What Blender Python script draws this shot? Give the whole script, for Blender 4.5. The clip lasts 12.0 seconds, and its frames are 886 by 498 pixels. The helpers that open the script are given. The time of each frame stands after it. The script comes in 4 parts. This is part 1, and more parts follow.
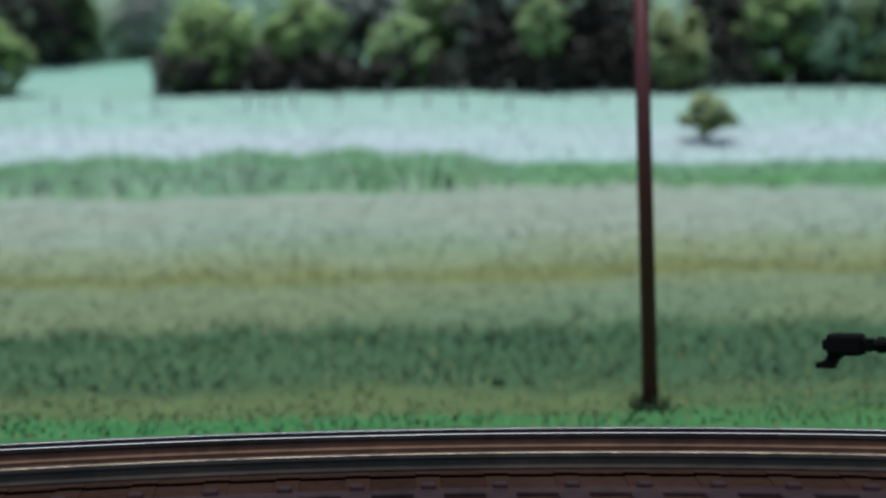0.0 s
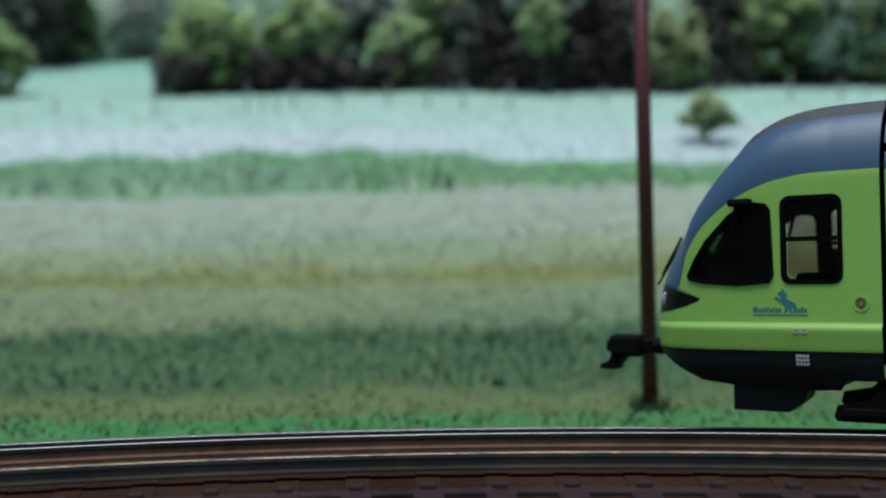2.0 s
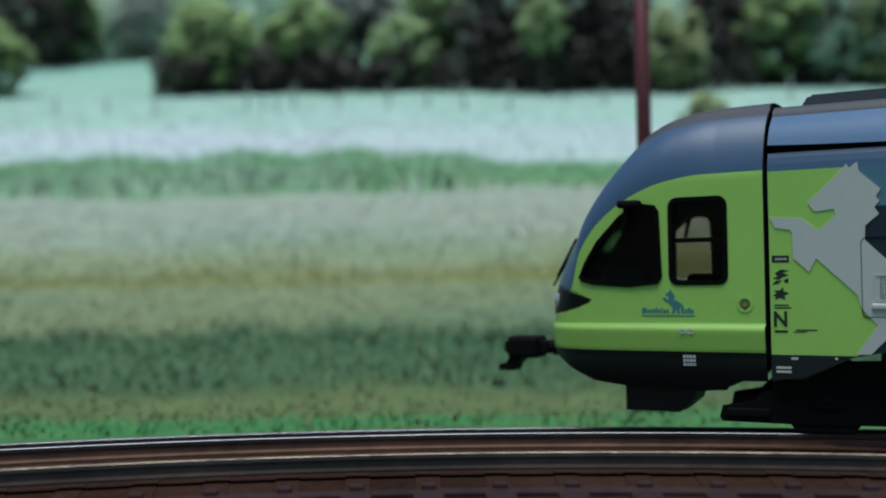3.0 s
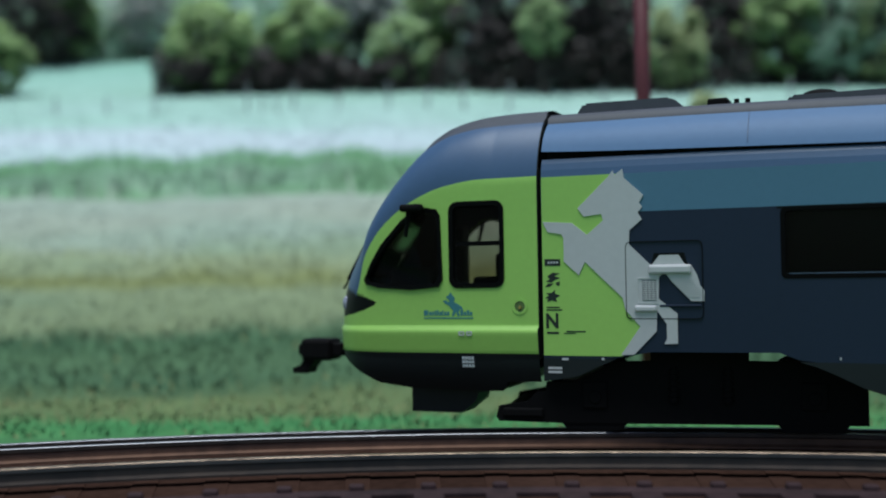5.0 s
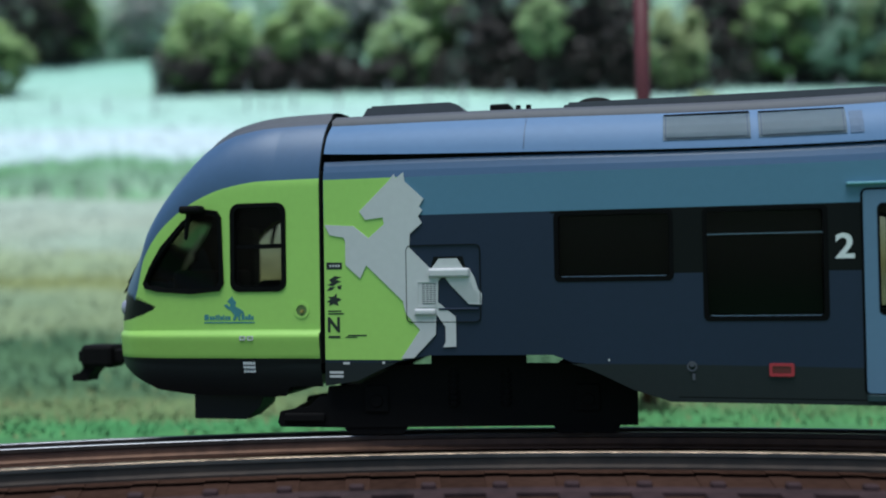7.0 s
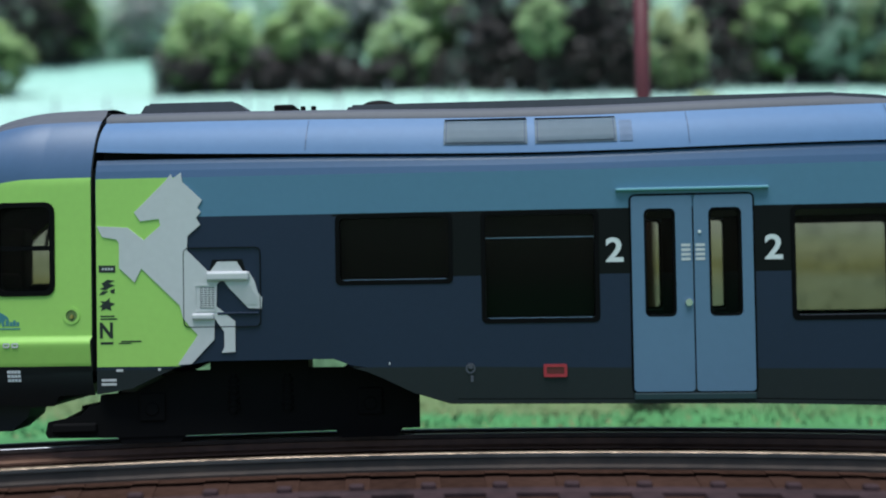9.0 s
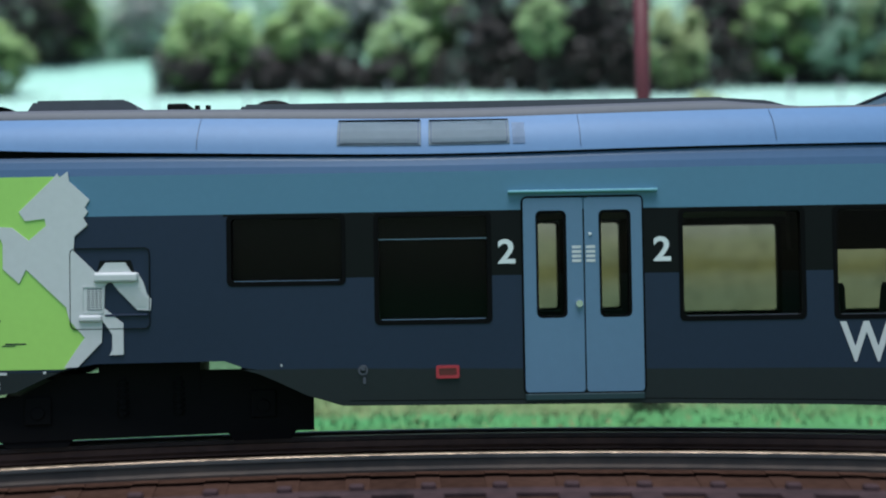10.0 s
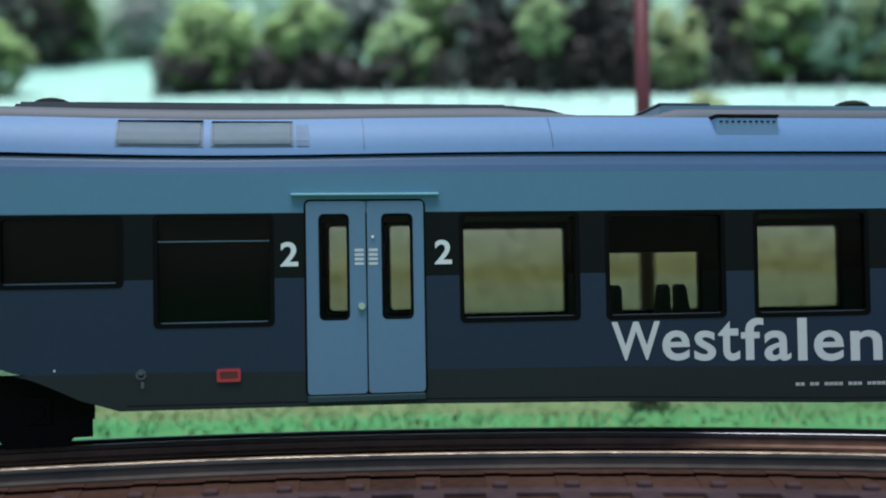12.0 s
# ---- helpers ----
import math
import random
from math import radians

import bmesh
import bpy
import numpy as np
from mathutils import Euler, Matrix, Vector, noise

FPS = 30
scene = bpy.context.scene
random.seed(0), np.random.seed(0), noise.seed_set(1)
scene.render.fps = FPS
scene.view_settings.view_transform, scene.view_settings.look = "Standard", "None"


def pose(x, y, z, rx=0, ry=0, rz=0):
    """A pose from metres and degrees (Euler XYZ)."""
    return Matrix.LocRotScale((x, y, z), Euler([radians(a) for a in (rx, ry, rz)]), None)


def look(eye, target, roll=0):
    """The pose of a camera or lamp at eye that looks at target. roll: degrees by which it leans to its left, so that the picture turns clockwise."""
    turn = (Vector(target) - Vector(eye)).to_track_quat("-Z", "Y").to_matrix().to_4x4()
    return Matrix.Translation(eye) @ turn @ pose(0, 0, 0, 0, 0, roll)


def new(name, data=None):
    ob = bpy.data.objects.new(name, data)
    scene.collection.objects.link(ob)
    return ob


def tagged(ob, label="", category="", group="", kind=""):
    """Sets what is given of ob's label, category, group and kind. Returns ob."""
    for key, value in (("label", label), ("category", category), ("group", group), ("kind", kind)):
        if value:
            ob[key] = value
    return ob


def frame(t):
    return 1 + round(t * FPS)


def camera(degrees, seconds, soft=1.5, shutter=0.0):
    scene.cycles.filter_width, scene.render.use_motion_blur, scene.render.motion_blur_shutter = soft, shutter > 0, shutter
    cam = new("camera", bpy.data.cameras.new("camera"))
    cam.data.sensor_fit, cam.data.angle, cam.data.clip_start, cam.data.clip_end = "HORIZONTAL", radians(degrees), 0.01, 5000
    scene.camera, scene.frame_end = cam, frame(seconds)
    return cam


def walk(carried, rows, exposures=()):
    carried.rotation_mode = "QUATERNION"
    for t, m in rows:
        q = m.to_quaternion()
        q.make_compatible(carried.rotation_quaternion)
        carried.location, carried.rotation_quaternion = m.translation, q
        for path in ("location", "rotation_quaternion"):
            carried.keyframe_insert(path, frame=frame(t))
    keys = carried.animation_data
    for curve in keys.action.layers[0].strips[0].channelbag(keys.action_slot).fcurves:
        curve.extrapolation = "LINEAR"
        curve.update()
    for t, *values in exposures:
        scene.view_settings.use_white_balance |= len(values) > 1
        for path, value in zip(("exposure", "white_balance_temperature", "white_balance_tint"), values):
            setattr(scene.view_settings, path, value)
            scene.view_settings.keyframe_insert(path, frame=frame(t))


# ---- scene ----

from mathutils.geometry import tessellate_polygon

MM = 0.001
EYE = 24.4          # lens height over the rail tops, mm
cam = camera(45, 12.0, soft=2.0)
cam.data.dof.use_dof = True
cam.data.dof.focus_distance = 0.158
cam.data.dof.aperture_fstop = 17
VIEW = look((0, 0, EYE * MM), (0, 1, EYE * MM + math.tan(radians(1.36))), -0.81)
walk(cam, [(0, VIEW), (12, VIEW)], [(0, 0.0, 6300, 9), (2.5, 0.0, 6250, 8.5), (5.5, 0.25, 6050, 9), (7, 0.52, 6050, 9), (9.5, 0.85, 6080, 11), (12, 0.91, 6080, 11)])

# ---------- light ----------
world = bpy.data.worlds.new("sky")
scene.world = world
world.use_nodes = True
wn = world.node_tree.nodes
sky = wn.new("ShaderNodeTexSky")
sky.sky_type, sky.sun_disc = "NISHITA", False
sky.sun_elevation, sky.sun_rotation = radians(78), radians(200)
world.node_tree.links.new(sky.outputs["Color"], wn["Background"].inputs["Color"])
wn["Background"].inputs["Strength"].default_value = 0.07
sun = new("sun", bpy.data.lights.new("sun", "SUN"))
sun.data.energy, sun.data.angle, sun.data.color = 2.9, radians(40), (0.97, 1.0, 0.96)
sun.matrix_world = look((-0.12, -0.33, 1.6), (0, 0, 0))


# ---------- materials ----------
def material(name, color, rough=0.5, metal=0.0, vary=0.15, scale=300.0, bump=0.0, island=0.0, second=None, spec=0.5, big=40.0):
    m = bpy.data.materials.new(name)
    m.use_nodes = True
    nt, n = m.node_tree, m.node_tree.nodes
    p = n["Principled BSDF"]
    p.inputs["Roughness"].default_value, p.inputs["Metallic"].default_value = rough, metal
    p.inputs["Specular IOR Level"].default_value = spec
    tc = n.new("ShaderNodeTexCoord")
    fine, coarse = n.new("ShaderNodeTexNoise"), n.new("ShaderNodeTexNoise")
    fine.inputs["Scale"].default_value, coarse.inputs["Scale"].default_value = scale, big
    fine.inputs["Detail"].default_value = 4
    for k in (fine, coarse):
        nt.links.new(tc.outputs["Object"], k.inputs["Vector"])
    add = n.new("ShaderNodeMath")
    add.operation = "ADD"
    nt.links.new(fine.outputs["Fac"], add.inputs[0])
    nt.links.new(coarse.outputs["Fac"], add.inputs[1])
    src = add
    if island:
        geo = n.new("ShaderNodeNewGeometry")
        mul = n.new("ShaderNodeMath")
        mul.operation = "MULTIPLY_ADD"
        mul.inputs[1].default_value = island
        nt.links.new(geo.outputs["Random Per Island"], mul.inputs[0])
        nt.links.new(add.outputs[0], mul.inputs[2])
        src = mul
    ramp = n.new("ShaderNodeMapRange")
    ramp.inputs["From Min"].default_value, ramp.inputs["From Max"].default_value = 0.6, 1.4 + island
    nt.links.new(src.outputs[0], ramp.inputs["Value"])
    mix = n.new("ShaderNodeMix")
    mix.data_type = "RGBA"
    lo = [c * (1 - vary) for c in color]
    hi = [min(1, c * (1 + vary)) for c in (second or color)]
    mix.inputs["A"].default_value, mix.inputs["B"].default_value = (*lo, 1), (*hi, 1)
    nt.links.new(ramp.outputs["Result"], mix.inputs["Factor"])
    nt.links.new(mix.outputs["Result"], p.inputs["Base Color"])
    if bump:
        b = n.new("ShaderNodeBump")
        b.inputs["Strength"].default_value, b.inputs["Distance"].default_value = bump, 0.0002
        nt.links.new(fine.outputs["Fac"], b.inputs["Height"])
        nt.links.new(b.outputs["Normal"], p.inputs["Normal"])
    return m


GREEN = material("lime_paint", (0.3305, 0.5843, 0.1188), 0.38, vary=0.05, scale=900, bump=0.03)
NAVY = material("navy_paint", (0.0115, 0.0198, 0.0420), 0.42, spec=0.3, vary=0.08, scale=900, bump=0.03)
BLACKBAND = material("black_window_band", (0.0022, 0.0024, 0.0026), 0.4, vary=0.1, scale=900, spec=0.18)
SKIRT = material("charcoal_skirt", (0.0095, 0.0130, 0.0145), 0.5, spec=0.3, vary=0.12, scale=900, bump=0.03)
STRIPE = material("steel_blue_paint", (0.0757, 0.1733, 0.2632), 0.4, vary=0.05, scale=900, bump=0.02)
SLATE = material("slate_blue_paint", (0.0487, 0.0972, 0.1854), 0.4, vary=0.06, scale=900, bump=0.03)
ROOFBLUE = material("metallic_roof_blue", (0.074, 0.150, 0.280), 0.5, 0.0, spec=0.25, vary=0.06, scale=700, bump=0.05)
ROOFGREY = material("roof_grey", (0.055, 0.06, 0.075), 0.65, vary=0.12, scale=700, bump=0.08)
ROOFPATCH = material("roof_patch_blue", (0.135, 0.225, 0.375), 0.5, vary=0.05, scale=700)
ROOFPALE = material("roof_pale_grey", (0.110, 0.178, 0.238), 0.5, vary=0.06, scale=700, bump=0.04)
DOORBLUE = material("door_blue", (0.0935, 0.1650, 0.2584), 0.4, vary=0.05, scale=900, bump=0.02)
BLACK = material("black_plastic", (0.0038, 0.0035, 0.0036), 0.75, spec=0.12, vary=0.2, scale=600, bump=0.06)
RUBBER = material("rubber_black", (0.0030, 0.0030, 0.0032), 0.6, spec=0.06, vary=0.2, scale=600)
SILVER = material("silver_print", (0.535, 0.530, 0.535), 0.42, 0.1, vary=0.05, scale=900, bump=0.03)
WHITE = material("white_print", (0.62, 0.64, 0.64), 0.5, vary=0.04, scale=900)
PRINT = material("dark_print", (0.01, 0.016, 0.012), 0.5, vary=0.1, scale=900)
TEAL = material("teal_print", (0.05, 0.2, 0.22), 0.5, vary=0.1, scale=900)
REDLENS = material("dark_red_lens", (0.10, 0.012, 0.018), 0.25, vary=0.15, scale=900)
RED = material("red_reflector", (0.34, 0.022, 0.036), 0.35, vary=0.1, scale=900)
CHROME = material("chrome", (0.6, 0.6, 0.62), 0.2, 0.9, vary=0.05, scale=900)
# darker copy of the lime paint: the socket's shade as colour
SOCKET = material("shaded_lime_recess", (0.105, 0.165, 0.045), 0.5, vary=0.1, scale=900)
BRASS = material("brass", (0.55, 0.38, 0.14), 0.3, 0.9, vary=0.1, scale=900)
# stripe blue made lighter: the strip's highlight is in this colour
RAINSTRIP = material("highlit_rain_strip", (0.150, 0.330, 0.400), 0.3, vary=0.05, scale=900)
STEP = material("dark_teal_step", (0.010, 0.030, 0.036), 0.5, vary=0.1, scale=900)
# lifted to grey: the panes' hazy reflection is put into this colour
CABLINING = material("haze_lifted_cab_lining", (0.030, 0.034, 0.033), 0.8, vary=0.15, scale=900)
SEAT = material("seat_cloth", (0.006, 0.008, 0.009), 0.8, vary=0.2, scale=900)
LINING = material("cabin_lining", (0.009, 0.0095, 0.009), 0.8, vary=0.1, scale=900)
LAMPGLASS = material("headlamp_glass", (0.42, 0.42, 0.50), 0.15, 0.3, vary=0.1, scale=900)
WHEEL = material("wheel_steel", (0.05, 0.042, 0.038), 0.45, 0.6, vary=0.25, scale=500, bump=0.1)
RAIL = material("rail_steel_side", (0.024, 0.022, 0.023), 0.45, 0.4, vary=0.25, scale=400, bump=0.15, second=(0.050, 0.038, 0.032))
RAILFRONT = material("rail_steel_bluish", (0.055, 0.058, 0.066), 0.42, 0.4, vary=0.25, scale=400, bump=0.15, second=(0.075, 0.070, 0.072))
RAILFOOT = material("rail_foot_rust", (0.078, 0.036, 0.020), 0.6, 0.1, vary=0.3, scale=400, bump=0.3, second=(0.120, 0.060, 0.036))
RAILDULL = material("rail_head_dull", (0.085, 0.080, 0.088), 0.40, 0.6, vary=0.25, scale=250, bump=0.1)
RAILEDGE = material("rail_edge_polished", (0.27, 0.27, 0.29), 0.36, 0.9, vary=0.2, scale=300, bump=0.05)
# polished head; the noise's paler tone paints warm glints on it
RAILTOP = material("rail_head_polished_glints", (0.120, 0.078, 0.050), 0.36, 0.75, vary=0.4, scale=420, bump=0.3, second=(0.36, 0.27, 0.20), big=70)
SLEEPER = material("sleeper_plastic", (0.026, 0.017, 0.019), 0.75, spec=0.12, vary=0.3, scale=500, bump=0.2, second=(0.042, 0.024, 0.026))
BED = material("track_bed", (0.038, 0.0205, 0.0155), 0.95, spec=0.0, vary=0.4, scale=600, bump=0.5)
BARK = material("bark", (0.05, 0.04, 0.035), 0.9, vary=0.4, scale=400, bump=0.4)
POST = material("weathered_post", (0.33, 0.35, 0.35), 0.9, vary=0.3, scale=600, bump=0.3)
POLE = material("dark_red_pole_paint", (0.105, 0.0170, 0.0215), 0.5, vary=0.25, scale=400, bump=0.1)


def glass_material(name, tint):
    m = bpy.data.materials.new(name)
    m.use_nodes = True
    nt, n = m.node_tree, m.node_tree.nodes
    n.remove(n["Principled BSDF"])
    tr, gl, fr, mix = n.new("ShaderNodeBsdfTransparent"), n.new("ShaderNodeBsdfGlossy"), n.new("ShaderNodeFresnel"), n.new("ShaderNodeMixShader")
    tr.inputs["Color"].default_value = (*tint, 1)
    gl.inputs["Roughness"].default_value = 0.08
    fr.inputs["IOR"].default_value = 1.18
    nt.links.new(fr.outputs[0], mix.inputs[0])
    nt.links.new(tr.outputs[0], mix.inputs[1])
    nt.links.new(gl.outputs[0], mix.inputs[2])
    nt.links.new(mix.outputs[0], n["Material Output"].inputs["Surface"])
    return m


GLASS = glass_material("smoked_glass", (0.535, 0.515, 0.475))
SCREEN = glass_material("dark_windscreen_glass", (0.36, 0.37, 0.36))


# ---------- mesh helpers (all lengths in mm) ----------
def finish(name, bm, mats, parent=None, label="", smooth=False):
    bmesh.ops.scale(bm, vec=(MM, MM, MM), verts=bm.verts)
    me = bpy.data.meshes.new(name)
    bm.to_mesh(me)
    bm.free()
    for m in (mats if isinstance(mats, (list, tuple)) else [mats]):
        me.materials.append(m)
    if smooth:
        for p in me.polygons:
            p.use_smooth = True
    ob = new(name, me)
    if parent:
        ob.parent = parent
    if label:
        tagged(ob, label)
    return ob



def box(bm, x0, x1, y0, y1, z0, z1, bevel=0.0, mat=0):
    before = set(bm.faces)
    g = bmesh.ops.create_cube(bm, size=1)["verts"]
    for v in g:
        v.co = Vector(((x0 + x1) / 2 + v.co.x * (x1 - x0), (y0 + y1) / 2 + v.co.y * (y1 - y0), (z0 + z1) / 2 + v.co.z * (z1 - z0)))
    if bevel:
        bmesh.ops.bevel(bm, geom=list({e for v in g for e in v.link_edges}), offset=bevel, segments=2, affect="EDGES", profile=0.5)
    if mat:
        for f in bm.faces:
            if f not in before:
                f.material_index = mat


def rod(bm, a, b, r0, r1=None, n=12):
    a, b = Vector(a), Vector(b)
    r1 = r0 if r1 is None else r1
    q = (b - a).to_track_quat("Z", "Y")
    la = [bm.verts.new(a + q @ Vector((r0 * math.cos(t), r0 * math.sin(t), 0))) for t in (2 * math.pi * i / n for i in range(n))]
    lb = [bm.verts.new(b + q @ Vector((r1 * math.cos(t), r1 * math.sin(t), 0))) for t in (2 * math.pi * i / n for i in range(n))]
    for i in range(n):
        bm.faces.new((la[i], la[(i + 1) % n], lb[(i + 1) % n], lb[i]))
    bm.faces.new(la[::-1])
    bm.faces.new(lb)


def plate(bm, outline, y0, y1, mat=0):
    """A flat plate in the side plane: outline in (x, z), from depth y0 (outer) to y1."""
    fr = [bm.verts.new((x, y0, z)) for x, z in outline]
    bk = [bm.verts.new((x, y1, z)) for x, z in outline]
    f = [bm.faces.new(fr), bm.faces.new(bk[::-1])]
    for i in range(len(fr)):
        j = (i + 1) % len(fr)
        f.append(bm.faces.new((fr[j], fr[i], bk[i], bk[j])))
    for k in f:
        k.material_index = mat
    bmesh.ops.recalc_face_normals(bm, faces=f)


def rounded(x0, x1, z0, z1, r, n=4):
    pts = []
    for cx, cz, a in ((x1 - r, z1 - r, 0), (x0 + r, z1 - r, 90), (x0 + r, z0 + r, 180), (x1 - r, z0 + r, 270)):
        for i in range(n + 1):
            t = radians(a + 90 * i / n)
            pts.append((cx + r * math.cos(t), cz + r * math.sin(t)))
    return pts


def ring(bm, outer, inner, y0, y1, mat=0):
    """A plate with a hole; outer and inner hold as many points each."""
    n = len(outer)
    lo = [[bm.verts.new((x, y, z)) for x, z in pts] for pts, y in ((outer, y0), (inner, y0), (inner, y1), (outer, y1))]
    fs = []
    for a, b in ((0, 1), (1, 2), (2, 3), (3, 0)):
        for i in range(n):
            j = (i + 1) % n
            fs.append(bm.faces.new((lo[a][i], lo[a][j], lo[b][j], lo[b][i])))
    for f in fs:
        f.material_index = mat
    bmesh.ops.recalc_face_normals(bm, faces=fs)


def curve(pts, x):
    return float(np.interp(x, [p[0] for p in pts], [p[1] for p in pts]))


def flowing(pts, x):
    """A smooth curve through the points, flat beyond its ends."""
    if x <= pts[0][0]:
        return pts[0][1]
    if x >= pts[-1][0]:
        return pts[-1][1]
    i = max(k for k in range(len(pts) - 1) if pts[k][0] <= x)
    step = [(b[1] - a[1]) / (b[0] - a[0]) for a, b in zip(pts, pts[1:])]

    def slope(k):
        if k == 0 or k == len(pts) - 1:
            return step[min(k, len(step) - 1)]
        a, b = step[k - 1], step[k]
        return 0.0 if a * b <= 0 else 2 * a * b / (a + b)

    h = pts[i + 1][0] - pts[i][0]
    t = (x - pts[i][0]) / h
    return ((1 + 2 * t) * (1 - t) ** 2 * pts[i][1] + t * (1 - t) ** 2 * h * slope(i) + t * t * (3 - 2 * t) * pts[i + 1][1] + t * t * (t - 1) * h * slope(i + 1))


# ---------- land ----------
SLOPE = [(-900, -60), (60, -40), (118, -12), (127, -5.2), (192, -5.2), (205, -9), (240, -10.3), (300, -9.8), (380, 5.5), (450, 25.8), (560, 67.5),
         (605, 85), (760, 141), (900, 179), (1000, 212), (1100, 250), (1250, 290), (1600, 370), (2600, 420), (12000, 420)]


def land_z(x, y):
    z = curve(SLOPE, y)
    if y > 205:
        k = min(1, (y - 205) / 100)
        z += k * (2.2 * noise.noise((x * 0.011, y * 0.012, 1.3)) + 0.9 * noise.noise((x * 0.05, y * 0.05, 7.1)))
    return z


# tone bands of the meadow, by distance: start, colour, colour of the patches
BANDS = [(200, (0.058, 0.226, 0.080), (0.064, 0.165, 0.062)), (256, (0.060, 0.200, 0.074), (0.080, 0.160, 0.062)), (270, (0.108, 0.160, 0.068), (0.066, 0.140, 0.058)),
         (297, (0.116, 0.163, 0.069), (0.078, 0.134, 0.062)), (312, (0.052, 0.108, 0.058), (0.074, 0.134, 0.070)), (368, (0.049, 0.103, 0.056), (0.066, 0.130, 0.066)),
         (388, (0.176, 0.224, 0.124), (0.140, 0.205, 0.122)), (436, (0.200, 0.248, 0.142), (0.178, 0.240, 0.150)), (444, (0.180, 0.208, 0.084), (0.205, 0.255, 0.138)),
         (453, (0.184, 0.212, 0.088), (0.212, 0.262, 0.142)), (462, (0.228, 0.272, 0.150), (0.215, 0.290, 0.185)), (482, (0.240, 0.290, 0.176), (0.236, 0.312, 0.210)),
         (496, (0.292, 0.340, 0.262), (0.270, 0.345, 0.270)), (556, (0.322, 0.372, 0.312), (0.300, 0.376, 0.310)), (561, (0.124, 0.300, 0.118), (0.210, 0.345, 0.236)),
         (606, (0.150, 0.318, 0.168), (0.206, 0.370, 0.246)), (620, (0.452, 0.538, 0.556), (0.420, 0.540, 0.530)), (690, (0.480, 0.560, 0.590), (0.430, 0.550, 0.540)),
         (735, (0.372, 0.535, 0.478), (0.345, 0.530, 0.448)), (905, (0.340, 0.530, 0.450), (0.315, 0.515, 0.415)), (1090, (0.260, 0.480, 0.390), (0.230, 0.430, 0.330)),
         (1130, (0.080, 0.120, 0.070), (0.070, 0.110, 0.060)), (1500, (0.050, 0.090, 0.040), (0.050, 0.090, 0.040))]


def meadow_material(name, blades=False):
    """Strips of mown and uncut grass across the slope; blades take the tone of the place where they stand."""
    m = bpy.data.materials.new(name)
    m.use_nodes = True
    nt, n = m.node_tree, m.node_tree.nodes
    p = n["Principled BSDF"]
    p.inputs["Roughness"].default_value = 0.9
    p.inputs["Specular IOR Level"].default_value = 0.12
    tc, sep = n.new("ShaderNodeTexCoord"), n.new("ShaderNodeSeparateXYZ")
    nt.links.new(tc.outputs["Object"], sep.inputs[0])
    wide = n.new("ShaderNodeMapping")
    wide.inputs["Scale"].default_value = (0.3, 1, 1)
    nt.links.new(tc.outputs["Object"], wide.inputs["Vector"])

    def cloud(scale, detail, stretched):
        k = n.new("ShaderNodeTexNoise")
        k.inputs["Scale"].default_value, k.inputs["Detail"].default_value = scale, detail
        nt.links.new((wide.outputs[0] if stretched else tc.outputs["Object"]), k.inputs["Vector"])
        return k.outputs["Fac"]

    def sum_of(a, factor, b):
        k = n.new("ShaderNodeMath")
        k.operation = "MULTIPLY_ADD"
        k.inputs[1].default_value = factor
        nt.links.new(a, k.inputs[0])
        nt.links.new(b, k.inputs[2])
        return k.outputs[0]

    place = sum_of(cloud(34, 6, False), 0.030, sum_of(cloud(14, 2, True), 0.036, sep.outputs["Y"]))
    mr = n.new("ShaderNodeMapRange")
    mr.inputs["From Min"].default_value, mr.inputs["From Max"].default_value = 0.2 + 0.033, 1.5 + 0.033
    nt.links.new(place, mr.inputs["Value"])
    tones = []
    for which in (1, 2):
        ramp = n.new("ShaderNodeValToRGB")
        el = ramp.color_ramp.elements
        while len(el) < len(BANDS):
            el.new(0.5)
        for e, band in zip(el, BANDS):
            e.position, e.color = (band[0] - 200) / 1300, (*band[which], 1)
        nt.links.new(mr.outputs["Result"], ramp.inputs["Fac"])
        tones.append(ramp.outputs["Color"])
    spread = n.new("ShaderNodeMapRange")
    spread.inputs["From Min"].default_value, spread.inputs["From Max"].default_value = 0.42, 0.62
    nt.links.new(cloud(20, 4, True), spread.inputs["Value"])
    patch = n.new("ShaderNodeMix")
    patch.data_type = "RGBA"
    nt.links.new(spread.outputs["Result"], patch.inputs["Factor"])
    nt.links.new(tones[0], patch.inputs["A"])
    nt.links.new(tones[1], patch.inputs["B"])
    fine = cloud(90, 8, False)
    k = n.new("ShaderNodeMapRange")
    k.inputs["From Min"].default_value, k.inputs["From Max"].default_value = 0.3, 0.7
    k.inputs["To Min"].default_value, k.inputs["To Max"].default_value = 0.86, 1.12
    nt.links.new(fine, k.inputs["Value"])
    shade = k.outputs["Result"]
    if blades:
        geo = n.new("ShaderNodeNewGeometry")
        shade = sum_of(geo.outputs["Random Per Island"], 0.26, shade)
    mul = n.new("ShaderNodeMix")
    mul.data_type, mul.blend_type = "RGBA", "MULTIPLY"
    mul.inputs["Factor"].default_value = 1
    nt.links.new(patch.outputs["Result"], mul.inputs["A"])
    nt.links.new(shade, mul.inputs["B"])
    nt.links.new(mul.outputs["Result"], p.inputs["Base Color"])
    if not blades:
        b = n.new("ShaderNodeBump")
        b.inputs["Strength"].default_value, b.inputs["Distance"].default_value = 0.4, 0.002
        nt.links.new(fine, b.inputs["Height"])
        nt.links.new(b.outputs["Normal"], p.inputs["Normal"])
    return m


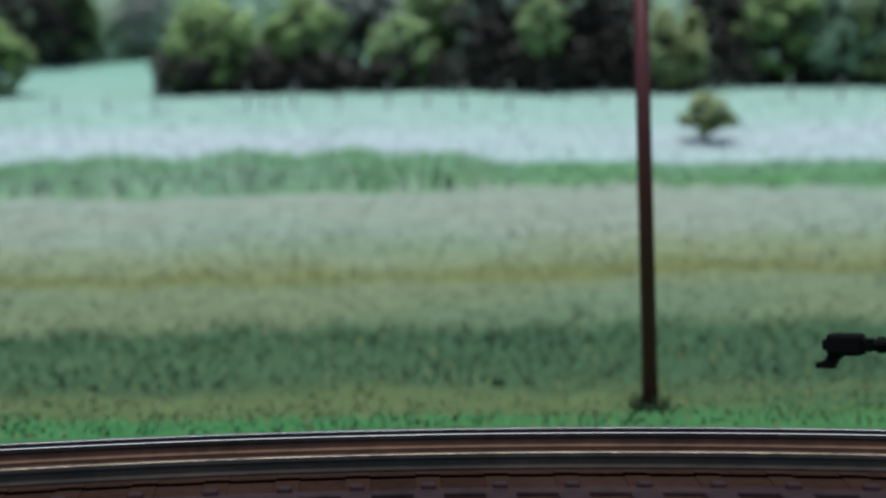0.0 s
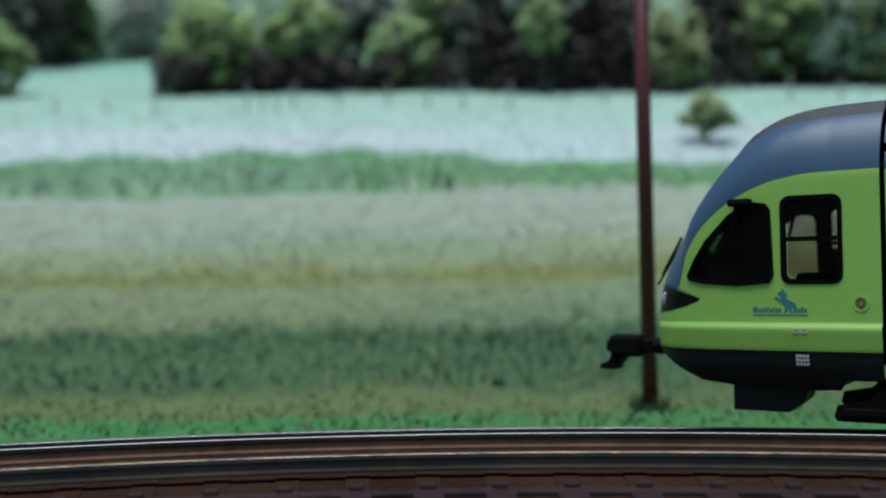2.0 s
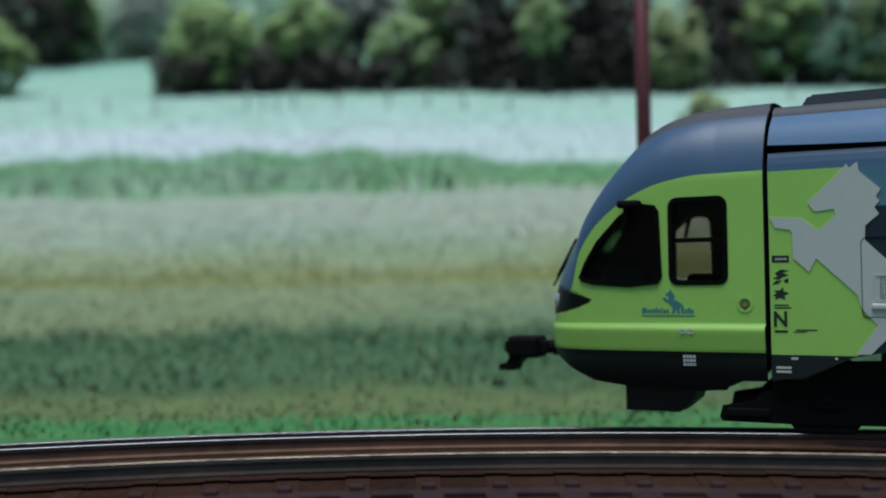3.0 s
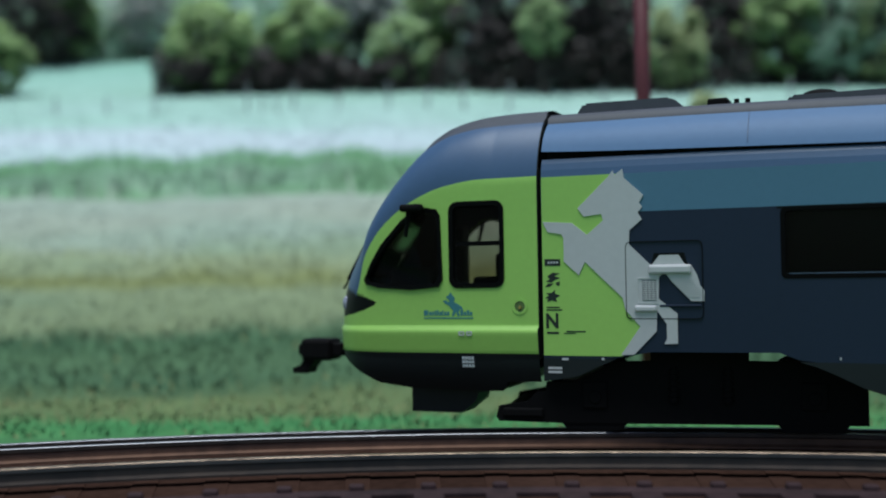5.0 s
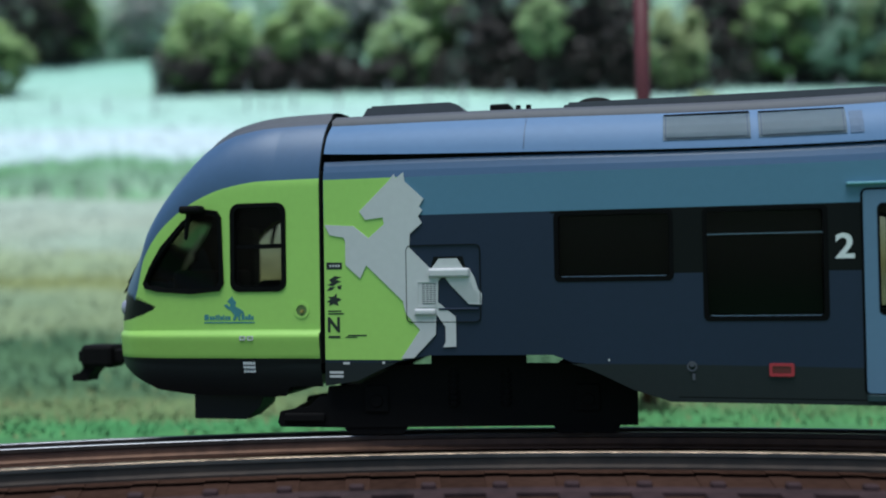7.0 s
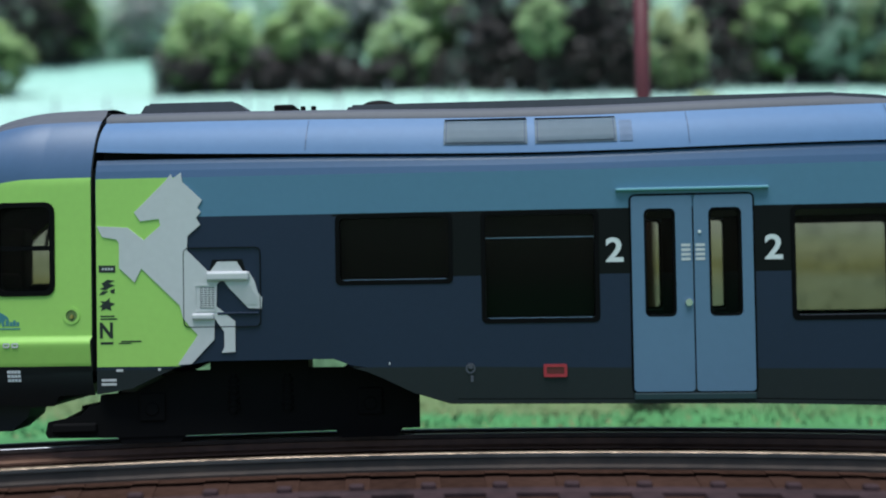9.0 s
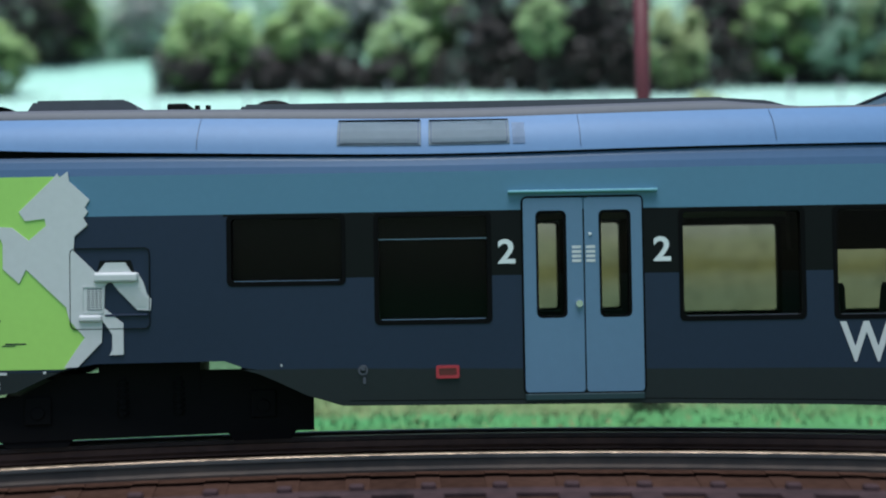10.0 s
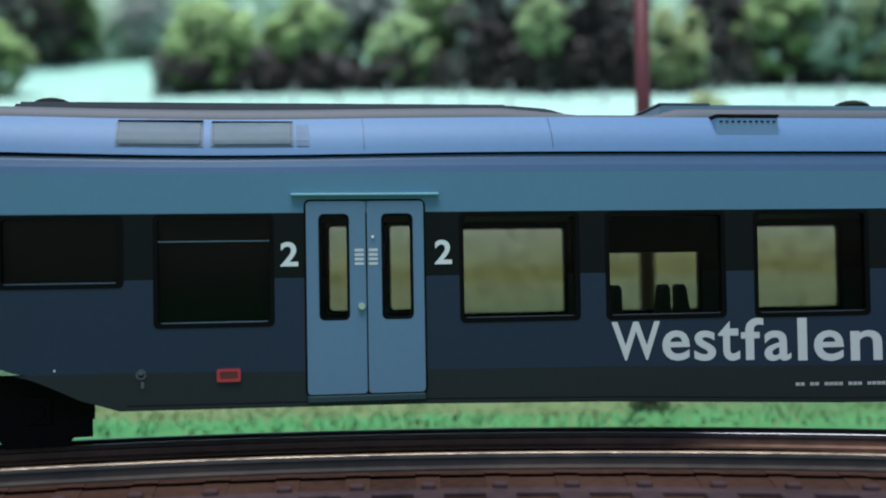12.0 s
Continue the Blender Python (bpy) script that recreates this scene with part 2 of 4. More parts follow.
def build_ground():
    ys = [-6000, -900, -300, 60, 90, 118, 127, 160, 192] + list(range(200, 1000, 8)) + list(range(1000, 1600, 40)) + [1600, 2000, 2600, 4000, 6000, 12000]
    us = np.linspace(-1, 1, 121)
    bm = bmesh.new()
    rows = []
    for y in ys:
        half = 400 + 0.9 * max(0, y)
        xs = [-9000, -4000, -0.5 * half - 1500] + [u * half for u in us] + [0.5 * half + 1500, 4000, 9000] if half < 2500 else list(np.linspace(-9000, 9000, 127))
        rows.append([bm.verts.new((x, y, land_z(x, y))) for x in xs])
    for a, b in zip(rows, rows[1:]):
        for i in range(len(a) - 1):
            bm.faces.new((a[i], a[i + 1], b[i + 1], b[i]))
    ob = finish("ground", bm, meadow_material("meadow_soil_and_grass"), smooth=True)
    tagged(ob, "rolling hay meadow in pale and green strips", "meadow", kind="structure")


build_ground()


BLADES = meadow_material("meadow_blades", True)
DRYBLADE = material("dry_brownish_blades", (0.120, 0.150, 0.062), 0.7, vary=0.08, island=1.5, second=(0.170, 0.195, 0.090), scale=60, big=14, spec=0.12)


def grass(name, label, y0, y1, count, h0, h1, width, edge=None, dry=0.0):
    """Many separate blades, each a bent strip of two faces; dry: the share of withered ones."""
    rng = random.Random(name)
    verts, faces, slots = [], [], []
    for _ in range(count):
        y = rng.uniform(y0, y1)
        x = rng.uniform(-1, 1) * (20 + 0.47 * y)
        y = max(234, y + rng.gauss(0, y * 0.006))
        z = land_z(x, y) - 0.3
        h = rng.uniform(h0, h1) * (edge(x, y) if edge else 1)
        a, lean = rng.uniform(-1.2, 1.2), rng.uniform(0.1, 0.6) * h
        b = rng.uniform(0, 2 * math.pi)
        dx, dy, lx, ly = math.cos(a) * width, math.sin(a) * width, math.cos(b) * lean, math.sin(b) * lean
        i = len(verts)
        verts += [(x - dx, y - dy, z), (x + dx, y + dy, z), (x + dx * 0.7 + lx * 0.35, y + dy * 0.7 + ly * 0.35, z + h * 0.6),
                  (x - dx * 0.7 + lx * 0.35, y - dy * 0.7 + ly * 0.35, z + h * 0.6), (x + lx, y + ly, z + h)]
        faces += [(i, i + 1, i + 2, i + 3), (i + 3, i + 2, i + 4)]
        slots += [int(rng.random() < dry)] * 2
    me = bpy.data.meshes.new(name)
    me.from_pydata([(x * MM, y * MM, z * MM) for x, y, z in verts], [], faces)
    me.materials.append(BLADES)
    me.materials.append(DRYBLADE)
    me.polygons.foreach_set("material_index", slots)
    me.polygons.foreach_set("use_smooth", [True] * len(faces))
    me.normals_split_custom_set_from_vertices([(0, -0.25, 0.97)] * len(verts))
    tagged(new(name, me), label, "grass", kind="stuff")


def strip_height(x, y):
    """The strip stands tall over most of its length and was grazed short at one end."""
    k = min(1.0, max(0.0, (34 - x) / 26))
    far = min(1.0, max(0.0, (x + 250) / 90))
    return (0.36 + 0.86 * k * (0.5 + 0.5 * far)) * (1 + 0.35 * noise.noise((x * 0.03, 3.0, 0)))


grass("verge_grass", "lush bright green grass along the track bed", 236, 268, 4200, 0.8, 2.3, 0.6, dry=0.05)
grass("dry_verge_grass", "short dry brownish grass in the verge", 264, 318, 2800, 0.9, 2.2, 0.55, dry=0.22)
grass("dark_meadow_grass", "dark green uncut meadow grass", 308, 388, 6500, 1.5, 4.0, 0.8, dry=0.02)
grass("straw_meadow_grass", "dry straw-coloured mown grass", 388, 446, 3600, 1.0, 2.6, 0.6)
grass("yellowed_meadow_grass", "thin strip of yellowed olive grass", 444, 458, 1800, 1.5, 3, 0.6)
grass("olive_meadow_grass", "olive and yellow-green grass clumps", 458, 500, 2600, 1.4, 4.0, 0.7)
grass("hay_meadow_grass", "pale grey-green cut hay", 496, 556, 2400, 0.8, 2.0, 0.8)
grass("tall_meadow_grass", "tall bright green grass strip across the meadow", 563, 604, 11000, 8, 12, 0.9, edge=strip_height)
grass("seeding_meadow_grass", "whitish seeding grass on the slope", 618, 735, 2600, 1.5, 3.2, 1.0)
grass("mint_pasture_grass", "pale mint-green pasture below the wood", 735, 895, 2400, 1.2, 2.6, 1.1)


# ---------- trees ----------
def leaves_material(name, dark, light):
    return material(name, dark, 0.65, vary=0.3, island=1.6, second=light, scale=50, big=18)


def tree(name, label, x, y, height, spread, low, mat, seed, count=2600, leaf=3.0, clumps=22, lean=0.0):
    """A tapered trunk with limbs and a crown of leaf clumps; low: where the crown begins, as a part of the height."""
    rng = random.Random(seed)
    root = new(name)
    base = land_z(x, y) - 1
    root.location = (x * MM, y * MM, base * MM)
    bm = bmesh.new()
    top = height * 0.8
    rod(bm, (0, 0, 0), (lean * 0.5, 0, top * 0.5), height * 0.035, height * 0.022, 8)
    rod(bm, (lean * 0.5, 0, top * 0.5), (lean, 0, top), height * 0.022, height * 0.006, 8)
    cents = []
    for i in range(clumps):
        a = rng.uniform(0, 2 * math.pi)
        t = rng.random() ** 0.8
        zz = height * (low + (1 - low) * t)
        r = spread * 0.5 * math.sqrt(max(0.05, 1 - (2 * t - 0.9) ** 2)) * rng.uniform(0.45, 1.0)
        c = Vector((math.cos(a) * r + lean * t, math.sin(a) * r * 0.8, zz))
        cents.append((c, spread * rng.uniform(0.05, 0.16)))
        if i % 2 == 0:
            rod(bm, (lean * t * 0.6, 0, zz * 0.6), c, height * 0.012, height * 0.003, 5)
    finish("trunk", bm, BARK, root, "dark brown trunk with limbs")
    verts, faces, normals = [], [], []
    heart = Vector((lean * 0.5, 0, height * (low + 0.42 * (1 - low))))
    for _ in range(int(count * 2.3)):
        c, r = rng.choice(cents)
        d = Vector((rng.gauss(0, 1), rng.gauss(0, 1), rng.gauss(0, 0.8))).normalized() * r * rng.uniform(0.55, 1.08)
        p = c + d
        s = leaf * rng.uniform(0.6, 1.4)
        q = Euler((0.7 + rng.uniform(-0.8, 0.8), rng.uniform(-0.7, 0.7), rng.uniform(-0.9, 0.9))).to_matrix()
        i = len(verts)
        verts += [tuple((p + q @ Vector(k)) * MM) for k in ((-s, 0, 0), (0, -s * 0.5, 0.1 * s), (s, 0, 0), (0, s * 0.5, 0.1 * s))]
        faces.append((i, i + 1, i + 2, i + 3))
        out = (p - heart).normalized() * 0.8 + d.normalized() * 0.45 + Vector((rng.uniform(-0.5, 0.5), -0.15, rng.uniform(0.1, 0.7)))
        normals += [tuple(out.normalized())] * 4
    me = bpy.data.meshes.new("crown")
    me.from_pydata(verts, [], faces)
    me.materials.append(mat)
    me.polygons.foreach_set("use_smooth", [True] * len(faces))
    me.normals_split_custom_set_from_vertices(normals)
    cr = new("crown", me)
    cr.parent = root
    tagged(root, label, "tree" if "tree" in name else "bush", "trees at the wood's edge")
    return root


LEAF_MID = leaves_material("mid_green_leaves", (0.120, 0.195, 0.070), (0.370, 0.560, 0.200))
LEAF_BRIGHT = leaves_material("bright_green_leaves", (0.130, 0.220, 0.090), (0.400, 0.580, 0.250))
# near-black brown: the wood's deep shade is put into the leaf colour
LEAF_DARK = leaves_material("shade_dark_leaves", (0.0150, 0.0105, 0.0112), (0.0430, 0.0350, 0.0310))
# leaves greyed and lightened so that the colour carries distance haze
LEAF_GREY = leaves_material("haze_grey_leaves", (0.320, 0.335, 0.315), (0.600, 0.640, 0.580))
LEAF_OLIVE = leaves_material("olive_leaves", (0.185, 0.255, 0.110), (0.480, 0.580, 0.270))
# pale mint: the haze over the far trees is put into the colour
LEAF_HAZE = leaves_material("haze_tinted_leaves", (0.230, 0.350, 0.245), (0.560, 0.800, 0.580))


def at(px, depth):
    """Sideways place of a view bearing at that depth."""
    return (px - 784) / 1893 * depth


def wood():
    # bearing, depth, height, spread, crown start, leaves
    plan = [
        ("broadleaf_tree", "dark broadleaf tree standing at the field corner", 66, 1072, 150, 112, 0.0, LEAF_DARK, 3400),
        ("broadleaf_tree", "dark broadleaf tree standing at the field corner", 138, 1086, 120, 64, 0.08, LEAF_MID, 1800),
        ("round_bush", "green bush leaning over the pasture edge", 0, 900, 62, 48, 0.05, LEAF_MID, 1500),
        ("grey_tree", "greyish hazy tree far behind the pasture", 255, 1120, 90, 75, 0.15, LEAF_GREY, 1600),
        ("round_bush", "round green hawthorn bush with a dark foot", 375, 905, 76, 92, 0.08, LEAF_MID, 3200),
        # the low dark bushes are added as the shaded feet of the trees
        ("round_bush", "low near-black bush standing for shade under the trees", 330, 898, 32, 70, 0.0, LEAF_DARK, 1400),
        ("round_bush", "low near-black bush standing for shade under the trees", 450, 902, 34, 70, 0.0, LEAF_DARK, 1400),
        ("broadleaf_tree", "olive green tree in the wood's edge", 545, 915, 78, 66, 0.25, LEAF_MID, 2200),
        ("round_bush", "low near-black bush standing for shade under the trees", 570, 905, 34, 60, 0.0, LEAF_DARK, 1400),
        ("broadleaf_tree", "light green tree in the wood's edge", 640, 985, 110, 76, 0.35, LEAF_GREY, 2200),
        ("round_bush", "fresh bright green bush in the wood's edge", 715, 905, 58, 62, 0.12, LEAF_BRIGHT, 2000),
        ("round_bush", "low near-black bush standing for shade under the trees", 690, 900, 26, 50, 0.0, LEAF_DARK, 1000),
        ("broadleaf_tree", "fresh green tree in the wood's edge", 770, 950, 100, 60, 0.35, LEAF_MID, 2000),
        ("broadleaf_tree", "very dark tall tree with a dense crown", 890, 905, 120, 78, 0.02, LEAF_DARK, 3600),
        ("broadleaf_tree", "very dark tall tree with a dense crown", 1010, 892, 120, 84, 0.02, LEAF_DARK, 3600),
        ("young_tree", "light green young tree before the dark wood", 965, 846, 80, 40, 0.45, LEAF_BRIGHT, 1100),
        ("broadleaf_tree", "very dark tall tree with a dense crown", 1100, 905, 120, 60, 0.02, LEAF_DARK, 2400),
        ("young_tree", "pale green slender tree at the wood's edge", 1180, 850, 70, 36, 0.12, LEAF_OLIVE, 1000),
        ("young_tree", "pale green slender tree at the wood's edge", 1232, 850, 66, 26, 0.10, LEAF_OLIVE, 1000),
        ("broadleaf_tree", "dark tree beside the slender ones", 1290, 930, 110, 62, 0.02, LEAF_DARK, 2600),
        ("broadleaf_tree", "mid green tree with hanging branches", 1395, 898, 100, 74, 0.10, LEAF_MID, 2600),
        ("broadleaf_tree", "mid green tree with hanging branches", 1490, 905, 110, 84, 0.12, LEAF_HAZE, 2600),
        ("round_bush", "low near-black bush standing for shade under the trees", 1450, 925, 26, 90, 0.0, LEAF_DARK, 1300),
        ("broadleaf_tree", "mid green tree with hanging branches", 1575, 895, 110, 74, 0.1, LEAF_OLIVE, 2000),
    ]
    for i, (name, label, px, depth, h, spread, low, mat, count) in enumerate(plan):
        tree(name, label, at(px, depth), depth, h, spread, low, mat, 40 + i, count, 2.2 if h < 60 else 2.7, 34 if h < 60 else 70)
    tree("small_tree", "small lone olive-green tree on the slope", at(1257, 655), 655, 28, 34, 0.32, LEAF_OLIVE, 99, 1300, 1.7, 26, lean=-1)


wood()


def far_wood():
    rng = random.Random(5)
    verts, faces = [], []
    for _ in range(16000):
        y = rng.uniform(1105, 1300)
        x = rng.uniform(-1, 1) * 0.55 * y
        z = land_z(x, y) + rng.uniform(0, 150) * (0.6 + 0.5 * noise.noise((x * 0.01, y * 0.01, 0)))
        s = rng.uniform(4, 9)
        q = Euler((0.7 + rng.uniform(-0.8, 0.8), rng.uniform(-0.7, 0.7), rng.uniform(-0.9, 0.9))).to_matrix()
        i = len(verts)
        verts += [tuple((Vector((x, y, z)) + q @ Vector(k)) * MM) for k in ((-s, 0, 0), (0, -s * 0.6, 0), (s, 0, 0), (0, s * 0.6, 0))]
        faces.append((i, i + 1, i + 2, i + 3))
    me = bpy.data.meshes.new("far_woodland")
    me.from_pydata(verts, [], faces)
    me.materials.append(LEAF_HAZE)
    tagged(new("far_woodland", me), "dense green woodland on the far hillside", "woodland", kind="stuff")


far_wood()


# bearing and distance of the wood's foot
WOOD_EDGE = [(285, 900), (440, 900), (600, 882), (640, 894), (760, 884), (830, 884), (870, 866), (1000, 848), (1110, 858), (1160, 866), (1330, 860), (1370, 896), (1620, 900)]

# bearing and height of the near-black leaves that stand for shade
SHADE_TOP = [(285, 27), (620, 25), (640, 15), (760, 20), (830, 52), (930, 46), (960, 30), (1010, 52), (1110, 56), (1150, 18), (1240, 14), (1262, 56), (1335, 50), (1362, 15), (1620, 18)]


# leaves added under the wood, coloured near-black as its shade
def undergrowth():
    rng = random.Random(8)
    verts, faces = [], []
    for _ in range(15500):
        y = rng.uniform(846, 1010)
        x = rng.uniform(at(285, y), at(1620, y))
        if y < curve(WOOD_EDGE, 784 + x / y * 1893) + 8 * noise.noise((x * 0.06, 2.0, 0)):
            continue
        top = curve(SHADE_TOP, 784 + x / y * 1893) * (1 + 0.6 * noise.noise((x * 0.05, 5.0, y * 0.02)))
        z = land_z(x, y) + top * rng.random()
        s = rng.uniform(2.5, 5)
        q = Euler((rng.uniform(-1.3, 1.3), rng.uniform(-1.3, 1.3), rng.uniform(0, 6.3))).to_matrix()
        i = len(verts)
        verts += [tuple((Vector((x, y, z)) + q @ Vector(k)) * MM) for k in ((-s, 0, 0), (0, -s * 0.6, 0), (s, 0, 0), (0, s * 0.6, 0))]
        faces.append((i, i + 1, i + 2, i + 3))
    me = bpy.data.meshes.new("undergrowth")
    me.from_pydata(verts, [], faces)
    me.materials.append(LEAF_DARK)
    tagged(new("undergrowth", me), "near-black leaves standing for shade along the wood's edge", "undergrowth", kind="stuff")


undergrowth()


def fence():
    first = None
    for i, (px, h) in enumerate(((100, 15), (190, 15), (275, 17), (440, 21), (468, 11), (492, 12), (522, 20), (603, 14), (690, 20), (760, 17), (826, 21), (905, 22), (1075, 15), (1405, 20), (1495, 18))):
        depth = 770 + 6 * math.sin(i * 2.3)
        x = at(px, depth)
        m = pose(x * MM, depth * MM, (land_z(x, depth) - 1) * MM, 3 * math.sin(i * 4.1), 3 * math.sin(i * 1.7), i * 40)
        bm = bmesh.new()
        rod(bm, (0, 0, 0), (0, 0, h), 1.1, 0.9, 8)
        rod(bm, (0, 0, h), (0, 0, h + 0.5), 0.9, 0.3, 8)
        ob = finish("fence_post", bm, POST)
        ob.matrix_world = m
        tagged(ob, "weathered grey wooden fence post in the pasture", "fence post", "fence posts")


fence()


MOSS = material("mossy_weeds", (0.040, 0.066, 0.036), 0.85, vary=0.3, island=1.2, second=(0.070, 0.110, 0.055), scale=300, big=30, spec=0.1)


def mast():
    root = new("line_pole")
    x, y = at(1146, 262), 262
    root.location = (x * MM, y * MM, (land_z(x, y) - 1) * MM)
    bm = bmesh.new()
    rod(bm, (0, 0, 0), (-0.7, 0, 150), 1.95, 1.75, 20)
    finish("shaft", bm, POLE, root, smooth=True)
    bm = bmesh.new()
    rod(bm, (0, 0, 0), (0, 0, 3.5), 2.3, 2.15, 16)
    finish("footing", bm, MOSS, root, "dark mossy footing")
    rng = random.Random(3)
    bm = bmesh.new()
    for _ in range(160):
        a, r = rng.uniform(0, 6.28), rng.uniform(1.5, 5)
        p = Vector((r * math.cos(a), r * math.sin(a), -0.5))
        q = p + Vector((rng.uniform(-2, 2), rng.uniform(-2, 2), rng.uniform(3, 8)))
        w = Vector((rng.uniform(-0.5, 0.5), rng.uniform(-0.5, 0.5), 0))
        bm.faces.new([bm.verts.new(v) for v in (p - w, p + w, q)])
    finish("tuft", bm, MOSS, root, "dark weeds round the foot")
    tagged(root, "dark red round pole standing in the verge", "pole")


mast()


# ---------- track ----------
TRACK_X, TRACK_R = 4.0, 262.0
NEAR_RAIL, FRONT_RAIL, OUTER_RAIL = 164.8, 147.2, 181.2


def arc(depth, a):
    """A point at angle a on the curve that passes the axis at that depth."""
    r = TRACK_R + depth - NEAR_RAIL
    return TRACK_X + r * math.sin(a), depth - r * (1 - math.cos(a))


def rail(depth, z, parent, label, front=False):
    """Foot, web and head swept along the curve; the running edges are worn bright."""
    prof = [(-1.15, -2.3), (1.15, -2.3), (1.15, -2.0), (0.3, -1.7), (0.22, -0.85), (0.5, -0.65), (0.5, -0.10), (0.42, -0.03), (0.30, 0), (-0.32, 0), (-0.44, -0.03), (-0.5, -0.12), (-0.5, -0.65), (-0.22, -0.85), (-0.3, -1.7), (-1.15, -2.0)]
    slot = [2, 2, 2, 0, 0, 0, 3, 3, 1, 3, 3, 0, 0, 2, 2, 2]
    if front:
        slot = [2, 2, 2, 0, 0, 0, 1, 1, 1, 1, 1, 0, 0, 4, 4, 4]
    bm = bmesh.new()
    loops = []
    for i in range(121):
        a = radians(-42 + 84 * i / 120)
        loops.append([bm.verts.new((*arc(depth + o, a), z + h)) for o, h in prof])
    n = len(prof)
    for p, q in zip(loops, loops[1:]):
        for i in range(n):
            bm.faces.new((p[i], p[(i + 1) % n], q[(i + 1) % n], q[i])).material_index = slot[i]
    bmesh.ops.recalc_face_normals(bm, faces=bm.faces)
    return finish("rail", bm, [RAILFRONT, RAILTOP, RAILFOOT, RAILEDGE, RAIL] if front else [RAIL, RAILDULL, RAILFOOT, RAILEDGE], parent, label)


def track():
    root = new("railway_track")
    rail(FRONT_RAIL, 0, root, "bright worn steel rail", True)
    rail(NEAR_RAIL, 0, root, "dull steel rail")
    rail(OUTER_RAIL, -1.6, root, "dull steel rail")
    bm = bmesh.new()
    loops = []
    for i in range(91):
        a = radians(-42 + 84 * i / 90)
        loops.append([bm.verts.new((*arc(d, a), z)) for d, z in ((124, -5.4), (129, -3.3), (188, -3.3), (194, -5.6))])
    for p, q in zip(loops, loops[1:]):
        for i in range(3):
            bm.faces.new((p[i], q[i], q[i + 1], p[i + 1]))
    finish("bed", bm, BED, root, "dark brown ballast bed")
    bm = bmesh.new()
    loops = []
    for i in range(91):
        a = radians(-42 + 84 * i / 90)
        loops.append([bm.verts.new((*arc(d, a), z)) for d, z in ((133.2, -5.2), (133.2, -2.75), (133.6, -2.5), (135.4, -2.5), (135.8, -2.75), (135.8, -5.2))])
    for p, q in zip(loops, loops[1:]):
        for i in range(5):
            bm.faces.new((p[i], q[i], q[i + 1], p[i + 1]))
    finish("edge_web", bm, SLEEPER, root, "grey plastic web along the sleeper ends")
    bm = bmesh.new()
    box(bm, -1.7, 1.7, -24, 27, -0.9, 0.05, 0.15, 1)
    box(bm, -1.9, 1.9, -34, -27.6, -1.6, 0.55, 0.2)
    box(bm, -0.95, 0.95, -26.6, -25.0, 0.3, 1.35, 0.3)
    me = None
    for i in range(-17, 18):
        a = i * 0.0388 + 0.012
        if me is None:
            ob = finish("sleeper", bm, [SLEEPER, BED], root, "dark plastic sleeper with rail chairs")
            me = ob.data
        else:
            ob = new("sleeper", me)
            ob.parent = root
        x, y = arc(161.4, a)
        ob.location, ob.rotation_euler = (x * MM, y * MM, -3.2 * MM), (0, 0, -a)
    tagged(root, "curved model railway track with worn steel rails", "railway track")


track()


# ---------- train ----------
EYE_HEIGHT = EYE * MM
MM = 0.000988       # the train's own unit, a shade under the plan's
NOSE_TOP = [(-39.0, 17.5), (-38.6, 21), (-38.0, 23.3), (-35.9, 28.2), (-32.2, 34.5), (-28.8, 39.6), (-25.2, 44.1), (-20.9, 48.2), (-15.6, 50.6), (-10.4, 51.4), (-5, 51.6), (0, 51.65)]
NOSE_LOW = [(-39.0, 16.4), (-38.2, 13.2), (-35.8, 11.6), (-32.6, 9.6), (-28.7, 7.7), (-22.6, 6.9), (-7, 6.8), (-6, 8.4), (0, 8.5)]
PAINT_LINE = [(-39.0, 17.2), (-36.8, 18.4), (-34.0, 19.5), (-32.1, 23.1), (-30.5, 28.7), (-26.2, 34.2), (-20.6, 37.9), (-15.7, 39.6), (-9.8, 40.4), (0, 40.5)]
CAB_WINDOW = [(-30.2, 24.9), (-28.9, 27.4), (-26.8, 30.3), (-23.4, 33.9), (-21.2, 35.5), (-19.6, 35.9), (-17.6, 35.6), (-17.0, 34.6), (-16.7, 24.8), (-17.4, 23.7), (-22, 23.4), (-27.5, 23.7), (-29.8, 24.2)]


LAMP = [(-39.0, 23.7), (-35.0, 23.3), (-31.5, 22.3), (-28.2, 20.9), (-30.5, 19.8), (-33.5, 19.0), (-36.2, 18.6), (-39.0, 18.5)]


def inside(poly, x, z):
    hit = False
    for (x0, z0), (x1, z1) in zip(poly, poly[1:] + poly[:1]):
        if (z0 > z) != (z1 > z) and x < (x1 - x0) * (z - z0) / (z1 - z0) + x0:
            hit = not hit
    return hit


def grown(poly, k):
    cx, cz = sum(p[0] for p in poly) / len(poly), sum(p[1] for p in poly) / len(poly)
    out = []
    for x, z in poly:
        l = math.hypot(x - cx, z - cz)
        out.append((x + (x - cx) / l * k, z + (z - cz) / l * k))
    return out


